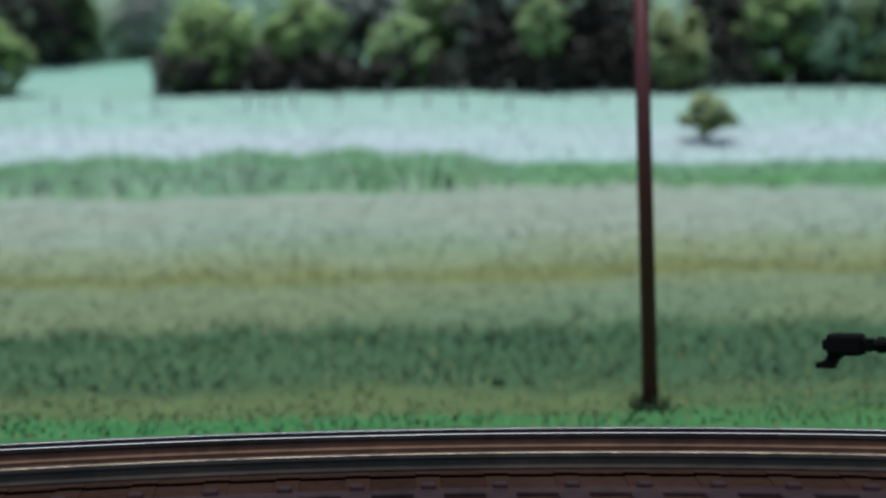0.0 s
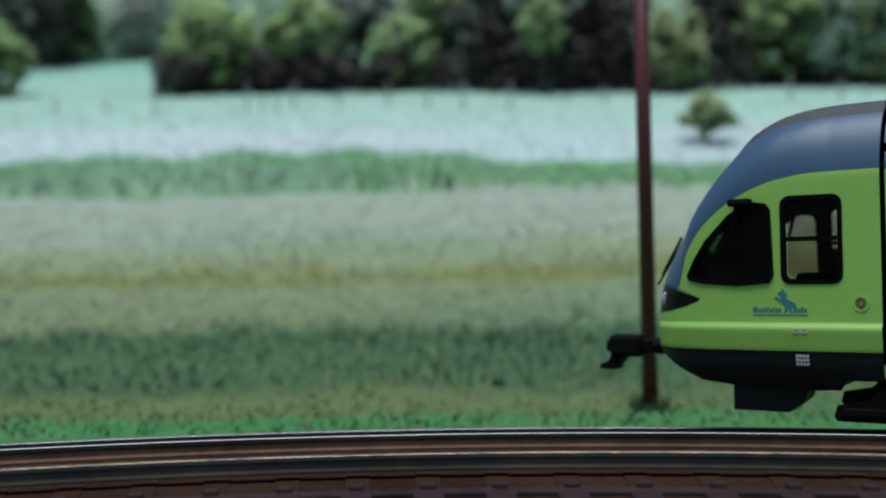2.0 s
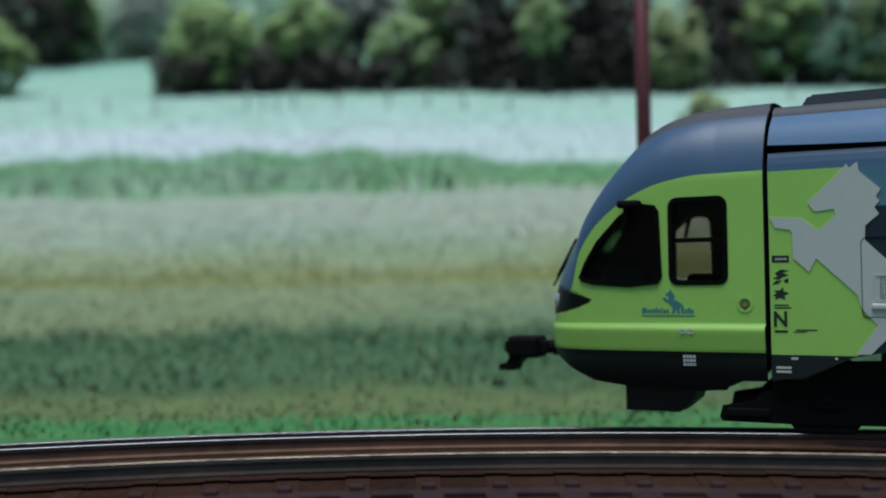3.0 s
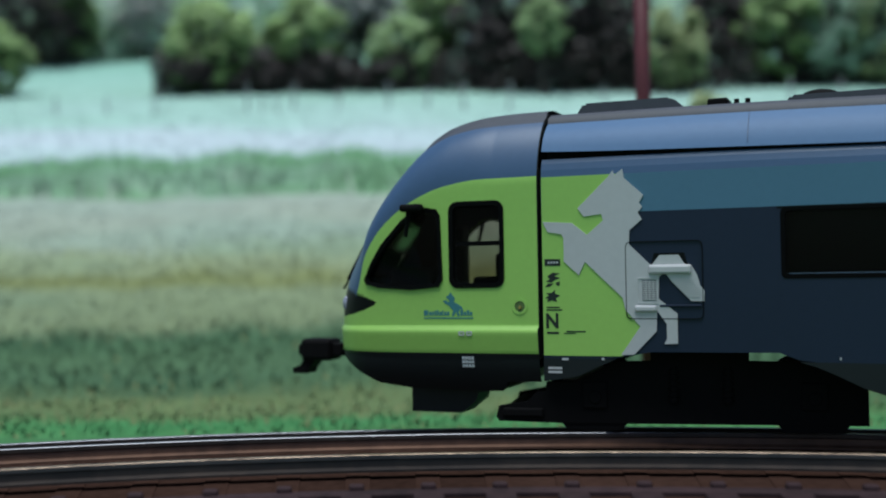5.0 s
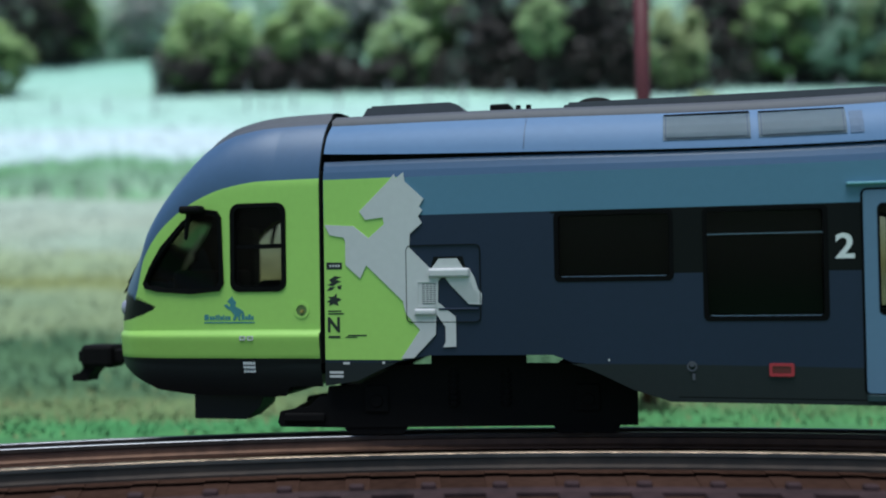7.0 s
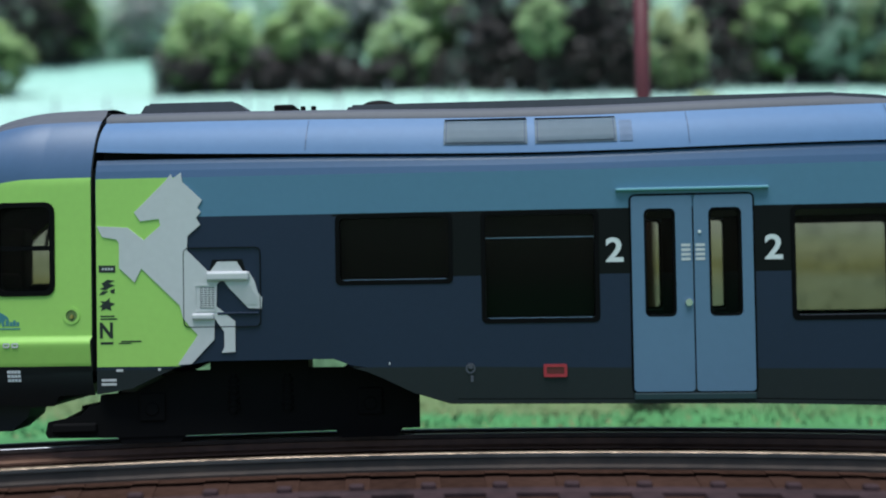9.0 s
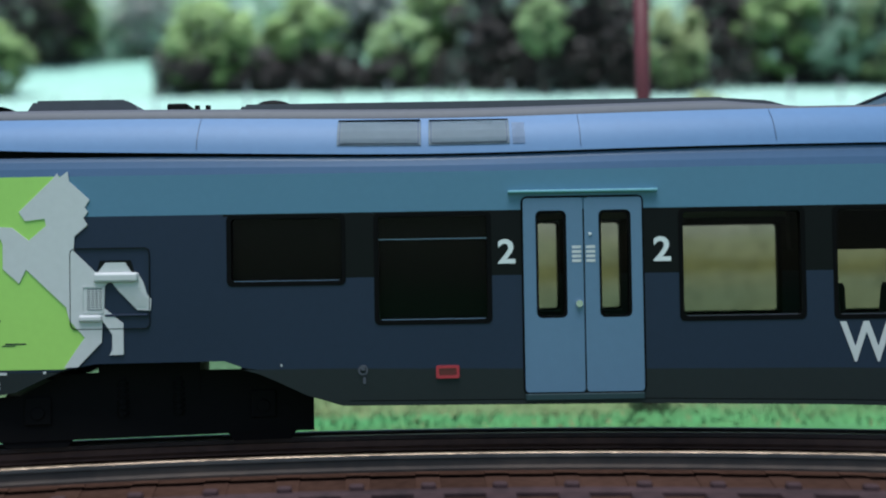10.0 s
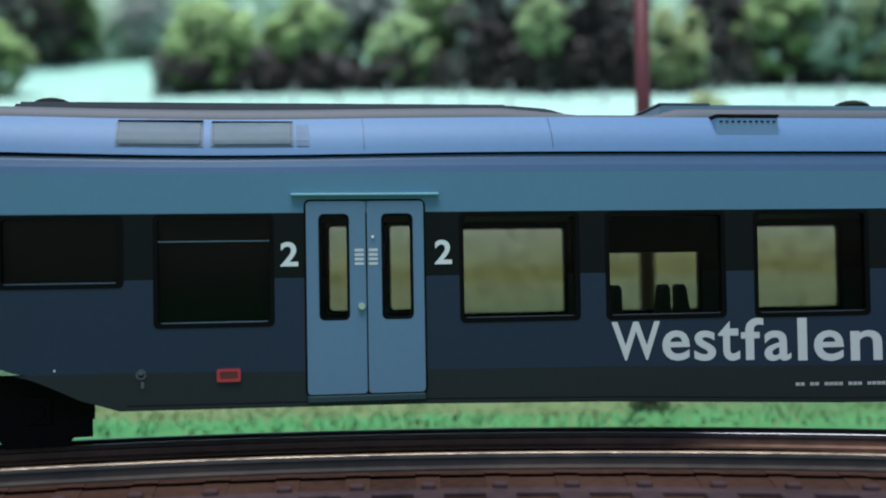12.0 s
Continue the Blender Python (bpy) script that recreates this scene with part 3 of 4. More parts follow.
def cab_depth(u, z):
    """Distance of the cab's near skin behind the side plane."""
    s = max(0.0, (-u - 17) / 22.1)
    half = 16.5 * max(0.01, 1 - s ** 5.0) ** (1 / 2.3)
    top = flowing(NOSE_TOP, u)
    shoulder = min(flowing(PAINT_LINE, u) - 1, top - 0.5)
    if z > shoulder:
        k = min(1.0, (z - shoulder) / (top - shoulder))
        box_in = min(1.0, max(0.0, (u + 24) / 16))
        half *= max(0.0, 1 - k ** (2.8 - 1.3 * box_in)) ** (1 / (2.4 + 1.6 * box_in))
    if z < 12.9:
        k = (12.9 - z) / 6.5
        half -= 2.6 * k * k
    if 12.9 <= z < 16.7:
        half += 0.3 + 0.5 * (z - 12.9) / 3.8
    return 16.5 - max(0.0, half)


def build_cab(root):
    us = sorted(set(np.round(np.concatenate([np.linspace(-39.0, -34, 22), np.linspace(-34, -0.45, 120)]), 3)))
    side_win = rounded(-14.9, -6.2, 23.5, 36.7, 1.3)
    bm = bmesh.new()
    for mirror in (0, 1):
        cols = []
        for u in us:
            low, top, line = curve(NOSE_LOW, u), flowing(NOSE_TOP, u), flowing(PAINT_LINE, u)
            a = min(max(12.9, low + 0.02), top - 0.08)
            b0 = min(max(16.7, a + 0.02), top - 0.06)
            b1 = min(max(17.1, b0 + 0.01), top - 0.04)
            c = min(max(line, b1 + 0.01), top - 0.02)
            zs = list(np.linspace(low, a, 9)) + list(np.linspace(a, b0, 7))[1:] + [b1] + list(np.linspace(b1, c, 60))[1:]
            zs += [c + (top - c) * math.sin(math.pi / 2 * i / 22) for i in range(1, 23)]
            col = []
            for z in zs:
                d = cab_depth(u, z)
                if z == b0:
                    d = 16.5 - (16.5 - cab_depth(u, 16.0))
                col.append(bm.verts.new((u, d if not mirror else 33 - d, z)))
            cols.append(col)
        for p, q in zip(cols, cols[1:]):
            for i in range(len(p) - 1):
                ps = (p[i], q[i], q[i + 1], p[i + 1])
                cx, cz = sum(v.co.x for v in ps) / 4, sum(v.co.z for v in ps) / 4
                if inside(CAB_WINDOW, cx, cz) or inside(side_win, cx, cz):
                    continue
                cd = sum(v.co.y for v in ps) / 4
                f = bm.faces.new(ps if not mirror else ps[::-1])
                f.smooth = True
                screen = abs(cd - 16.5) < 8.8 and 25.6 < cz < 38.5 and cx < -26
                if screen:
                    g = bm.faces.new([bm.verts.new((v.co.x + 0.5, v.co.y, v.co.z)) for v in f.verts])
                    g.material_index = 7
                elif cx > -33 and cz > 13:
                    k = 0.5 if not mirror else -0.5
                    g = bm.faces.new([bm.verts.new((v.co.x, v.co.y + k, v.co.z - 0.3 * (v.co.z > 42))) for v in f.verts])
                    g.material_index = 6
                if inside(LAMP, cx, cz):
                    f.material_index = 5
                elif i < 8:
                    f.material_index = 1
                elif i < 74:
                    f.material_index = 0
                else:
                    f.material_index = 2
                    if screen:
                        f.material_index = 7
                    elif abs(cd - 16.5) < 9.8 and 25 < cz < 39.5 and cx < -25:
                        f.material_index = 3
                    elif cz > 40 and abs(cd - 16.5) < 11.8 and cx > -26:
                        f.material_index = 4
    bmesh.ops.remove_doubles(bm, verts=bm.verts, dist=0.004)
    cab = finish("cab", bm, [GREEN, SKIRT, SLATE, BLACKBAND, ROOFGREY, BLACKBAND, CABLINING, SCREEN], root, "lime green cab with slate blue roof")
    for k in (0, 1):
        y = lambda d: d if not k else 33 - d
        bm = bmesh.new()
        outer, inner = grown(CAB_WINDOW, 0.45), grown(CAB_WINDOW, -0.4)
        dd = [cab_depth(x, z) for x, z in outer]
        n = len(outer)
        lo = [bm.verts.new((x, y(d - 0.34), z)) for (x, z), d in zip(outer, dd)]
        li = [bm.verts.new((x, y(d - 0.28), z)) for (x, z), d in zip(inner, dd)]
        lb = [bm.verts.new((x, y(d + 0.7), z)) for (x, z), d in zip(inner, dd)]
        lc = [bm.verts.new((x, y(d + 0.4), z)) for (x, z), d in zip(outer, dd)]
        for a, b in ((lo, li), (li, lb), (lc, lo)):
            for i in range(n):
                bm.faces.new((a[i], a[(i + 1) % n], b[(i + 1) % n], b[i]))
        bmesh.ops.recalc_face_normals(bm, faces=bm.faces)
        w = finish("cab_window", bm, RUBBER, root, "raked dark cab window in a black rubber seal")
        bm = bmesh.new()
        bm.faces.new([bm.verts.new((x, y(d + 0.45), z)) for (x, z), d in zip(inner, dd)])
        bmesh.ops.triangulate(bm, faces=bm.faces)
        finish("pane", bm, GLASS, w)
        bm = bmesh.new()
        ring(bm, rounded(-15.2, -5.9, 23.2, 37.0, 1.5), rounded(-14.45, -6.65, 24.0, 36.25, 1.0), y(-0.18), y(0.8))
        w = finish("side_window", bm, RUBBER, root, "tall two-part cab window in a black rubber seal")
        bm = bmesh.new()
        box(bm, -14.3, -6.8, min(y(0.1), y(0.5)), max(y(0.1), y(0.5)), 29.9, 30.6)
        finish("bar", bm, RUBBER, w)
        bm = bmesh.new()
        bm.faces.new([bm.verts.new((x, y(0.5), z)) for x, z in rounded(-14.2, -6.9, 24.3, 36.0, 0.9)])
        finish("pane", bm, GLASS, w)
        # headlamp
        bm = bmesh.new()
        bmesh.ops.create_uvsphere(bm, u_segments=16, v_segments=10, radius=1.0)
        for v in bm.verts:
            v.co = Vector((v.co.x * 0.8 - 35.6, y(cab_depth(-35.6, 20.8) + 0.25) + v.co.y * 0.5, v.co.z * 1.25 + 20.8))
        finish("headlamp", bm, LAMPGLASS, root, "clear headlamp lens in a black swept housing", True)
        # mirror
        bm = bmesh.new()
        box(bm, -22.9, -19.2, *sorted((y(-2.4), y(-0.4))), 35.6, 36.8, 0.4)
        rod(bm, (-21.6, y(-1.2), 35.7), (-22.4, y(-0.8), 31.6), 0.45, 0.3, 8)
        finish("mirror", bm, BLACK, root, "black wing mirror")
        # round socket
        bm = bmesh.new()
        ring(bm, rounded(-4.7, -2.2, 19.0, 21.6, 1.24, 5), rounded(-4.3, -2.6, 19.4, 21.1, 0.84, 5), y(-0.12), y(0.3))
        s = finish("socket_cover", bm, GREEN, root)
        bm = bmesh.new()
        bm.faces.new([bm.verts.new((x, y(-0.03), z)) for x, z in rounded(-4.3, -2.6, 19.4, 21.1, 0.84, 5)])
        finish("socket", bm, SOCKET, s)
        bm = bmesh.new()
        rod(bm, (-3.4, y(0.0), 20.1), (-3.4, y(-0.3), 20.1), 0.32, 0.24, 10)
        finish("pin", bm, BRASS, s)
    # small printed tags on the near side
    bm = bmesh.new()
    for i in range(3):
        for j in range(4):
            box(bm, -13.2 + j * 0.52, -12.8 + j * 0.52, cab_depth(-12, 11.6 - 0.62 * i) - 0.2, 2.5, 11.9 - 0.62 * i, 12.35 - 0.62 * i)
    tagged(finish("data_plate", bm, WHITE, root, "small pale data plate"), kind="stuff")
    bm = bmesh.new()
    for x in (-13.5, -12.2):
        ring(bm, rounded(x, x + 1.0, 15.7, 16.4, 0.2), rounded(x + 0.2, x + 0.8, 15.9, 16.2, 0.1), -0.82, -0.5)
    finish("socket_mark", bm, SILVER, root)
    bm = bmesh.new()
    for x, w, h in ((-19.7, 0.75, 1.0), (-18.8, 0.42, 0.7), (-18.3, 0.38, 0.7), (-17.8, 0.3, 0.9), (-17.4, 0.28, 1.0), (-17.0, 0.42, 0.7), (-16.5, 0.18, 1.0), (-16.2, 0.42, 0.7), (-15.7, 0.42, 0.7),
                    (-13.4, 0.5, 1.0), (-12.8, 0.42, 0.7), (-12.3, 0.42, 1.0), (-11.8, 0.42, 0.7)):
        box(bm, x, x + w, -0.05, 0.1, 18.85, 18.85 + h * 0.85)
    box(bm, -19.7, -11.2, -0.05, 0.1, 18.35, 18.55)
    tagged(finish("operator_mark", bm, TEAL, root, "small teal operator mark above a thin line"), kind="stuff")
    bm = bmesh.new()
    plate(bm, [(-16.4, 21.2), (-15.8, 21.3), (-15.5, 20.9), (-15.2, 21.2), (-15.8, 21.8), (-15.2, 22.3), (-15.0, 22.6), (-14.8, 22.2), (-14.3, 21.6), (-14.5, 21.0), (-13.7, 20.6), (-13.1, 20.2), (-12.9, 19.6),
               (-13.4, 19.9), (-13.7, 19.4), (-13.5, 18.8), (-13.9, 18.8), (-14.1, 19.5), (-14.5, 18.8), (-14.9, 18.8), (-14.6, 19.6), (-15.3, 20.4), (-15.9, 20.7)], -0.06, 0.1)
    finish("horse_mark", bm, TEAL, root)
    # wipers
    bm = bmesh.new()
    for y in (9.0, 21.0):
        rod(bm, (-38.8, y, 23.2), (-33.6, y + 3, 33.2), 0.2, 0.15, 6)
        rod(bm, (-38.0, y, 24.8), (-34.7, y + 1, 31.4), 0.26, 0.26, 6)
    finish("wiper", bm, BLACK, root, "black windscreen wipers")
    # raised grey moulding along the cab roof
    bm = bmesh.new()
    prev = None
    for u in np.linspace(-26.5, -0.5, 34):
        wide = 10.6 - 3.6 * max(0.0, (-u - 15) / 11.5) ** 1.5
        col = []
        for k in np.linspace(-1, 1, 17):
            low, high = flowing(PAINT_LINE, u) - 1, flowing(NOSE_TOP, u)
            for _ in range(24):
                mid = (low + high) / 2
                if 16.5 - cab_depth(u, mid) > abs(k) * wide:
                    low = mid
                else:
                    high = mid
            lift = 0.55 * min(1.0, (u + 27.0) / 3.0) if abs(k) < 0.99 else -0.2
            col.append(bm.verts.new((u, 16.5 + k * wide, low + lift)))
        if prev:
            for i in range(16):
                bm.faces.new((prev[i], col[i], col[i + 1], prev[i + 1])).smooth = True
        prev = col
    finish("roof_moulding", bm, ROOFGREY, root, "raised matt grey moulding on the cab roof")
    # snow plough box, coupler
    bm = bmesh.new()
    plate(bm, [(-25.5, 2.3), (-16.5, 2.3), (-13.9, 4.4), (-13.4, 6.0), (-13.4, 7.4), (-25.5, 7.4)], 8, 14)
    plate(bm, [(-14, 6.0), (-8.9, 6.4), (-7.4, 7.2), (-7.4, 8.6), (-14, 8.6)], 6, 27)
    finish("rail_guard", bm, SKIRT, root, "charcoal rail guard box")
    bm = bmesh.new()
    rod(bm, (-43.2, 16.5, 12.0), (-36, 16.5, 11.8), 1.15, 1.15, 12)
    rod(bm, (-42.0, 16.5, 12.0), (-40.8, 16.5, 12.0), 1.5, 1.5, 12)
    cp = finish("coupler", bm, BLACK, root, "black model coupler with a hook")
    bm = bmesh.new()
    box(bm, -50.6, -44.4, 14.0, 19.0, 10.0, 14.0, 0.7)
    box(bm, -51.4, -50.0, 14.6, 18.4, 10.9, 13.0, 0.4)
    box(bm, -45.0, -42.6, 15.0, 18.0, 10.8, 13.2, 0.3)
    finish("coupler_head", bm, BLACK, cp)
    bm = bmesh.new()
    plate(bm, [(-50.2, 10.6), (-47.6, 10.3), (-49.2, 8.7), (-49.6, 7.6), (-52.6, 7.6), (-52.6, 8.6), (-51.0, 9.1)], 14.8, 18.2)
    finish("hook", bm, BLACK, cp)
    # cab interior
    bm = bmesh.new()
    box(bm, -26, -1, 3.5, 29.5, 12, 22.6)
    box(bm, -2.2, -0.8, 1.2, 31.8, 12, 42)
    box(bm, -30.0, -22.0, 9, 24, 20, 26.8, 0.8)
    # block added only to darken the left part of the far window
    box(bm, -27.8, -22.6, 25.5, 29.5, 22.4, 34.5, 0.6)
    finish("cab_interior", bm, CABLINING, root)
    bm = bmesh.new()
    box(bm, -16.5, -11.8, 13.5, 19.5, 23, 25, 0.8)
    box(bm, -12.2, -10.4, 13.5, 19.5, 24, 29, 0.6)
    finish("driver_seat", bm, SEAT, root, "dark driver's seat")


WINDOWS = [(36.0, 52.3, 24.4, 34.0), (57.0, 73.1, 18.6, 34.0), (100.5, 117.9, 18.5, 34.0), (122.5, 140.6, 18.4, 34.0), (145.8, 163.9, 18.3, 34.0), (168.6, 186.4, 18.3, 34.0)]
FAR_WINDOWS = WINDOWS[:2] + [(101.0, 124.5, 18.0, 33.4), (128.6, 149.6, 18.0, 33.4), (155.0, 176.8, 18.0, 33.4)]
DOOR = (78.0, 94.9)
CAR_END = 236.0
UNDER = [(0.3, 8.7), (5.5, 9.5), (11.6, 12.4), (16.9, 13.4), (35.2, 13.5), (37.9, 12.5), (42.4, 10.6), (46.8, 8.5), (52.0, 6.9), (95, 6.6), (124, 5.95), (160, 4.6), (CAR_END, 3.6)]
SKIRT_LINE = [(0, 12.3), (52, 12.2), (95, 11.5), (124, 11.2), (160, 10.3), (CAR_END, 9.6)]


def sag(u):
    """The slight sag of the clipped-on roof moulding along the car."""
    return 0.65 * math.exp(-((u - 65) / 30) ** 2)


def build_side(root, far):
    """A long side wall of the car with its window openings."""
    bm = bmesh.new()
    wins = FAR_WINDOWS if far else WINDOWS
    panes = [(82.0, 86.6), (92.2, 97.2)] if far else [(79.6, 84.3), (88.6, 93.5)]
    xs = sorted({0.3, 2.8, 5.5, 8.5, 11.6, 14.2, 16.9, 26, 35.2, 37.9, 40.1, 42.4, 46.8, 52.0, 52.3, *DOOR, CAR_END} | {w[0] for w in wins} | {w[1] for w in wins})
    zs = [12.2, 13.9, 18.0, 18.3, 18.4, 18.5, 18.6, 24.4, 25.1, 33.4, 34.0, 34.4]
    holes = list(wins) + [(a, b, 18.7, 34.3) for a, b in panes]
    xs = sorted(set(xs) | {p for ab in panes for p in ab})
    zs = sorted(set(zs) | {18.7, 34.3})
    T = 0.9

    def quad(x0, x1, z00, z01, z10, z11, y0, y1, mat):
        # a slab piece; z00, z01: bottom at both ends; z10, z11: top
        plate(bm, [(x0, z00), (x1, z01), (x1, z11), (x0, z10)], *( (y0, y1) if not far else (33 - y0, 33 - y1)), mat)

    for x0, x1 in zip(xs, xs[1:]):
        for z0, z1 in zip(zs, zs[1:]):
            cx, cz = (x0 + x1) / 2, (z0 + z1) / 2
            if any(a < cx < b and c < cz < d for a, b, c, d in holes):
                continue
            l0, l1 = (curve(SKIRT_LINE, x0), curve(SKIRT_LINE, x1)) if z0 == 12.2 else (z0, z0)
            b0, b1 = max(l0, curve(UNDER, x0)), max(l1, curve(UNDER, x1))
            if z1 - min(b0, b1) < 0.01:
                continue
            b0, b1 = min(b0, z1 - 0.01), min(b1, z1 - 0.01)
            mat = 0
            if cz < 12.2:
                mat = 1
            elif cz > 25.1 and cx > 52.0:
                mat = 2
            elif cz > 34.0:
                mat = 2 if cx > 34 else 0
            quad(x0, x1, b0, b1, z1, z1, 0, T, mat)
        b0, b1 = curve(UNDER, x0), curve(UNDER, x1)
        t0, t1 = curve(SKIRT_LINE, x0), curve(SKIRT_LINE, x1)
        if b0 < t0 or b1 < t1:
            quad(x0, x1, min(b0, t0 - 0.01), min(b1, t1 - 0.01), t0, t1, 0.0, T, 1)
    # stripe, shoulder
    prof = [(0.0, 34.4, 3), (0.0, 40.2, 3), (0.2, 41.3, 4), (0.5, 42.3, 4), (0.8, 43.0, 4)]
    for (d0, z0, m0), (d1, z1, m1) in zip(prof, prof[1:]):
        us = np.linspace(0.3, CAR_END, 31)
        for xa, xb in zip(us, us[1:]):
            vs = [(x, d, z - sag(x) * max(0.0, min(1.0, (z - 39.2) / 3.8))) for x, d, z in ((xa, d0, z0), (xb, d0, z0), (xb, d1, z1), (xa, d1, z1))]
            f = bm.faces.new([bm.verts.new((x, d if not far else 33 - d, z)) for x, d, z in (vs if not far else vs[::-1])])
            f.material_index = m1
    return finish("side_wall", bm, [NAVY, SKIRT, BLACKBAND, STRIPE, SLATE], root, "navy side wall with black window band and steel blue stripe")


def build_roof(root):
    half = [(0.35, 43.3), (0.75, 44.4), (1.3, 45.6), (2.05, 46.8), (3.05, 47.9), (4.3, 49.0)]
    top = [(4.3, 49.0), (4.6, 49.9), (6.4, 50.7), (10, 51.1), (16.5, 51.3)]
    for name, prof, mat, label in (("roof_side", half, ROOFBLUE, "satin blue curved roof flank"), ("roof_top", top, ROOFGREY, "matt grey roof top")):
        for far in (0, 1):
            bm = bmesh.new()
            prev = None
            for i, u in enumerate(np.linspace(0.35, CAR_END, 60)):
                lift = 1.0 * math.exp(-u / 18) if name == "roof_side" else 0.0
                drop = 0.0
                if name == "roof_top" and u > 108:
                    drop = min(1.0, (u - 108) / 12) * 1.6 * (0 if u > 133 else 1)
                col = [bm.verts.new((u, d if not far else 33 - d, z - sag(u) + lift * (1 - (z - 43) / 6) - drop * (z - 48.8) / 2.8)) for d, z in prof]
                if prev:
                    for k in range(len(col) - 1):
                        vs = (prev[k], col[k], col[k + 1], prev[k + 1])
                        bm.faces.new(vs if not far else vs[::-1]).smooth = True
                prev = col
            finish(name, bm, mat, root, label)
    # inner black core that shows in the slit under the roof
    bm = bmesh.new()
    box(bm, 0.8, CAR_END, 2.2, 30.8, 42.6, 45.2)
    finish("ceiling_core", bm, BLACK, root)

    def item(name, x0, x1, y0, y1, z0, z1, mat, bevel=0.3, label=""):
        bm = bmesh.new()
        box(bm, x0, x1, y0, y1, z0, z1, bevel)
        return finish(name, bm, mat, root, label)

    # long raised fairings with sloped ends
    def fairing(x0, x1, run0, run1, y0, z0, z1, mat, label):
        bm = bmesh.new()
        plate(bm, [(x0, z0), (x1, z0), (x1 - run1 * 0.35, z0 + (z1 - z0) * 0.6), (x1 - run1, z1), (x0 + run0, z1)], y0, 33 - y0)
        edges = [e for e in bm.edges if abs(e.verts[0].co.z - e.verts[1].co.z) < 0.01 and e.verts[0].co.z > z0 + 0.1]
        bmesh.ops.bevel(bm, geom=edges, offset=0.4, segments=2, affect="EDGES")
        return finish("roof_fairing", bm, mat, root, label)

    fairing(3.5, 21.0, 1.5, 2.2, 9, 50.4, 52.7, ROOFGREY, "grey air-conditioning fairing")
    fairing(36.0, 119.0, 1.0, 10.0, 7, 49.6, 51.3, ROOFGREY, "long grey roof fairing with a sloped end")
    fairing(133.0, 176.0, 0.25, 1.2, 6, 49.2, 51.3, ROOFPALE, "pale grey equipment cover")
    item("cover_lid", 133.2, 141.6, 6.3, 26, 51.25, 51.6, ROOFGREY, 0.12, "dark grey cover lid")
    item("equipment_box", 24.0, 27.2, 13, 19, 50.8, 52.6, BLACK, 0.3, "small black roof box")
    for x in (28.3, 30.0):
        bm = bmesh.new()
        rod(bm, (x, 15, 50.8), (x, 15, 52.5), 0.5, 0.4, 10)
        rod(bm, (x, 15, 51.2), (x, 15, 51.5), 0.75, 0.75, 10)
        finish("insulator", bm, BLACK, root, "small black insulator")
    for x, z in ((41.0, 51.1), (168.0, 51.6)):
        bm = bmesh.new()
        bmesh.ops.create_uvsphere(bm, u_segments=20, v_segments=10, radius=1)
        for v in bm.verts:
            v.co = Vector((x + v.co.x * 3.0, 11 + v.co.y * 3.0, z + max(0, v.co.z) * 1.3))
        finish("roof_dome", bm, BLACK, root, "dark rounded aerial dome", True)
    # hatches on the flank
    def flank(u, z):
        d = curve([(p[1], p[0]) for p in half], z)
        return d

    def hatch(x0, x1, z0, z1, mat, name, label, proud=0.12, parent=None):
        bm = bmesh.new()
        n = 14
        prev = None
        for i in range(n + 1):
            z = z0 + (z1 - z0) * i / n
            c = [bm.verts.new((x, flank(x, z) - proud, z - sag(x))) for x in (x0, x1)]
            if prev:
                bm.faces.new((prev[0], prev[1], c[1], c[0]))
            prev = c
        bmesh.ops.solidify(bm, geom=bm.faces[:], thickness=0.25)
        return finish(name, bm, mat, parent or root, label)

    for x0, x1 in ((51.5, 63.6), (64.7, 76.4)):
        h = hatch(x0, x1, 44.6, 48.6, ROOFPALE, "roof_hatch", "flat pale grey roof hatch with a raised rim", 0.14)
        hatch(x0 + 0.45, x1 - 0.45, 44.95, 48.3, ROOFPALE, "hatch_panel", "", 0.3, h)
        for a, b, c, d in ((x0 + 0.3, x0 + 0.45, 44.8, 48.4), (x1 - 0.45, x1 - 0.3, 44.8, 48.4), (x0 + 0.3, x1 - 0.3, 44.8, 44.95)):
            hatch(a, b, c, d, SLATE, "hatch_joint", "", 0.2, h)
        bm = bmesh.new()
        box(bm, x0 + 0.1, x1 - 0.1, flank(x0, 48.5) - 0.3, flank(x0, 48.5) + 0.2, 48.45 - sag(x0), 48.65 - sag(x0))
        finish("hatch_rim", bm, BLACK, h, "thin dark upper lip")
    hatch(76.8, 78.6, 44.6, 47.9, ROOFPATCH, "roof_patch", "small blue roof plate")
    bm = bmesh.new()
    box(bm, 140.6, 150.6, 1.5, 5.0, 45.5, 48.6, 0.15)
    g = finish("roof_grille", bm, ROOFPATCH, root, "blue louvred roof grille")
    for i in range(10):
        bm = bmesh.new()
        x = 141.1 + i * 0.95
        box(bm, x, x + 0.5, 1.42, 1.7, 47.9, 48.12)
        finish("louvre", bm, BLACK, g)
    bm = bmesh.new()
    box(bm, 140.5, 150.7, 1.4, 5.2, 48.7, 49.1)
    finish("grille_rim", bm, BLACK, g, "dark upper rim")
    for x in (31.3, 86.5, 114.6):
        hatch(x, x + 0.1, 44.0, 48.8, SLATE, "roof_seam", "")



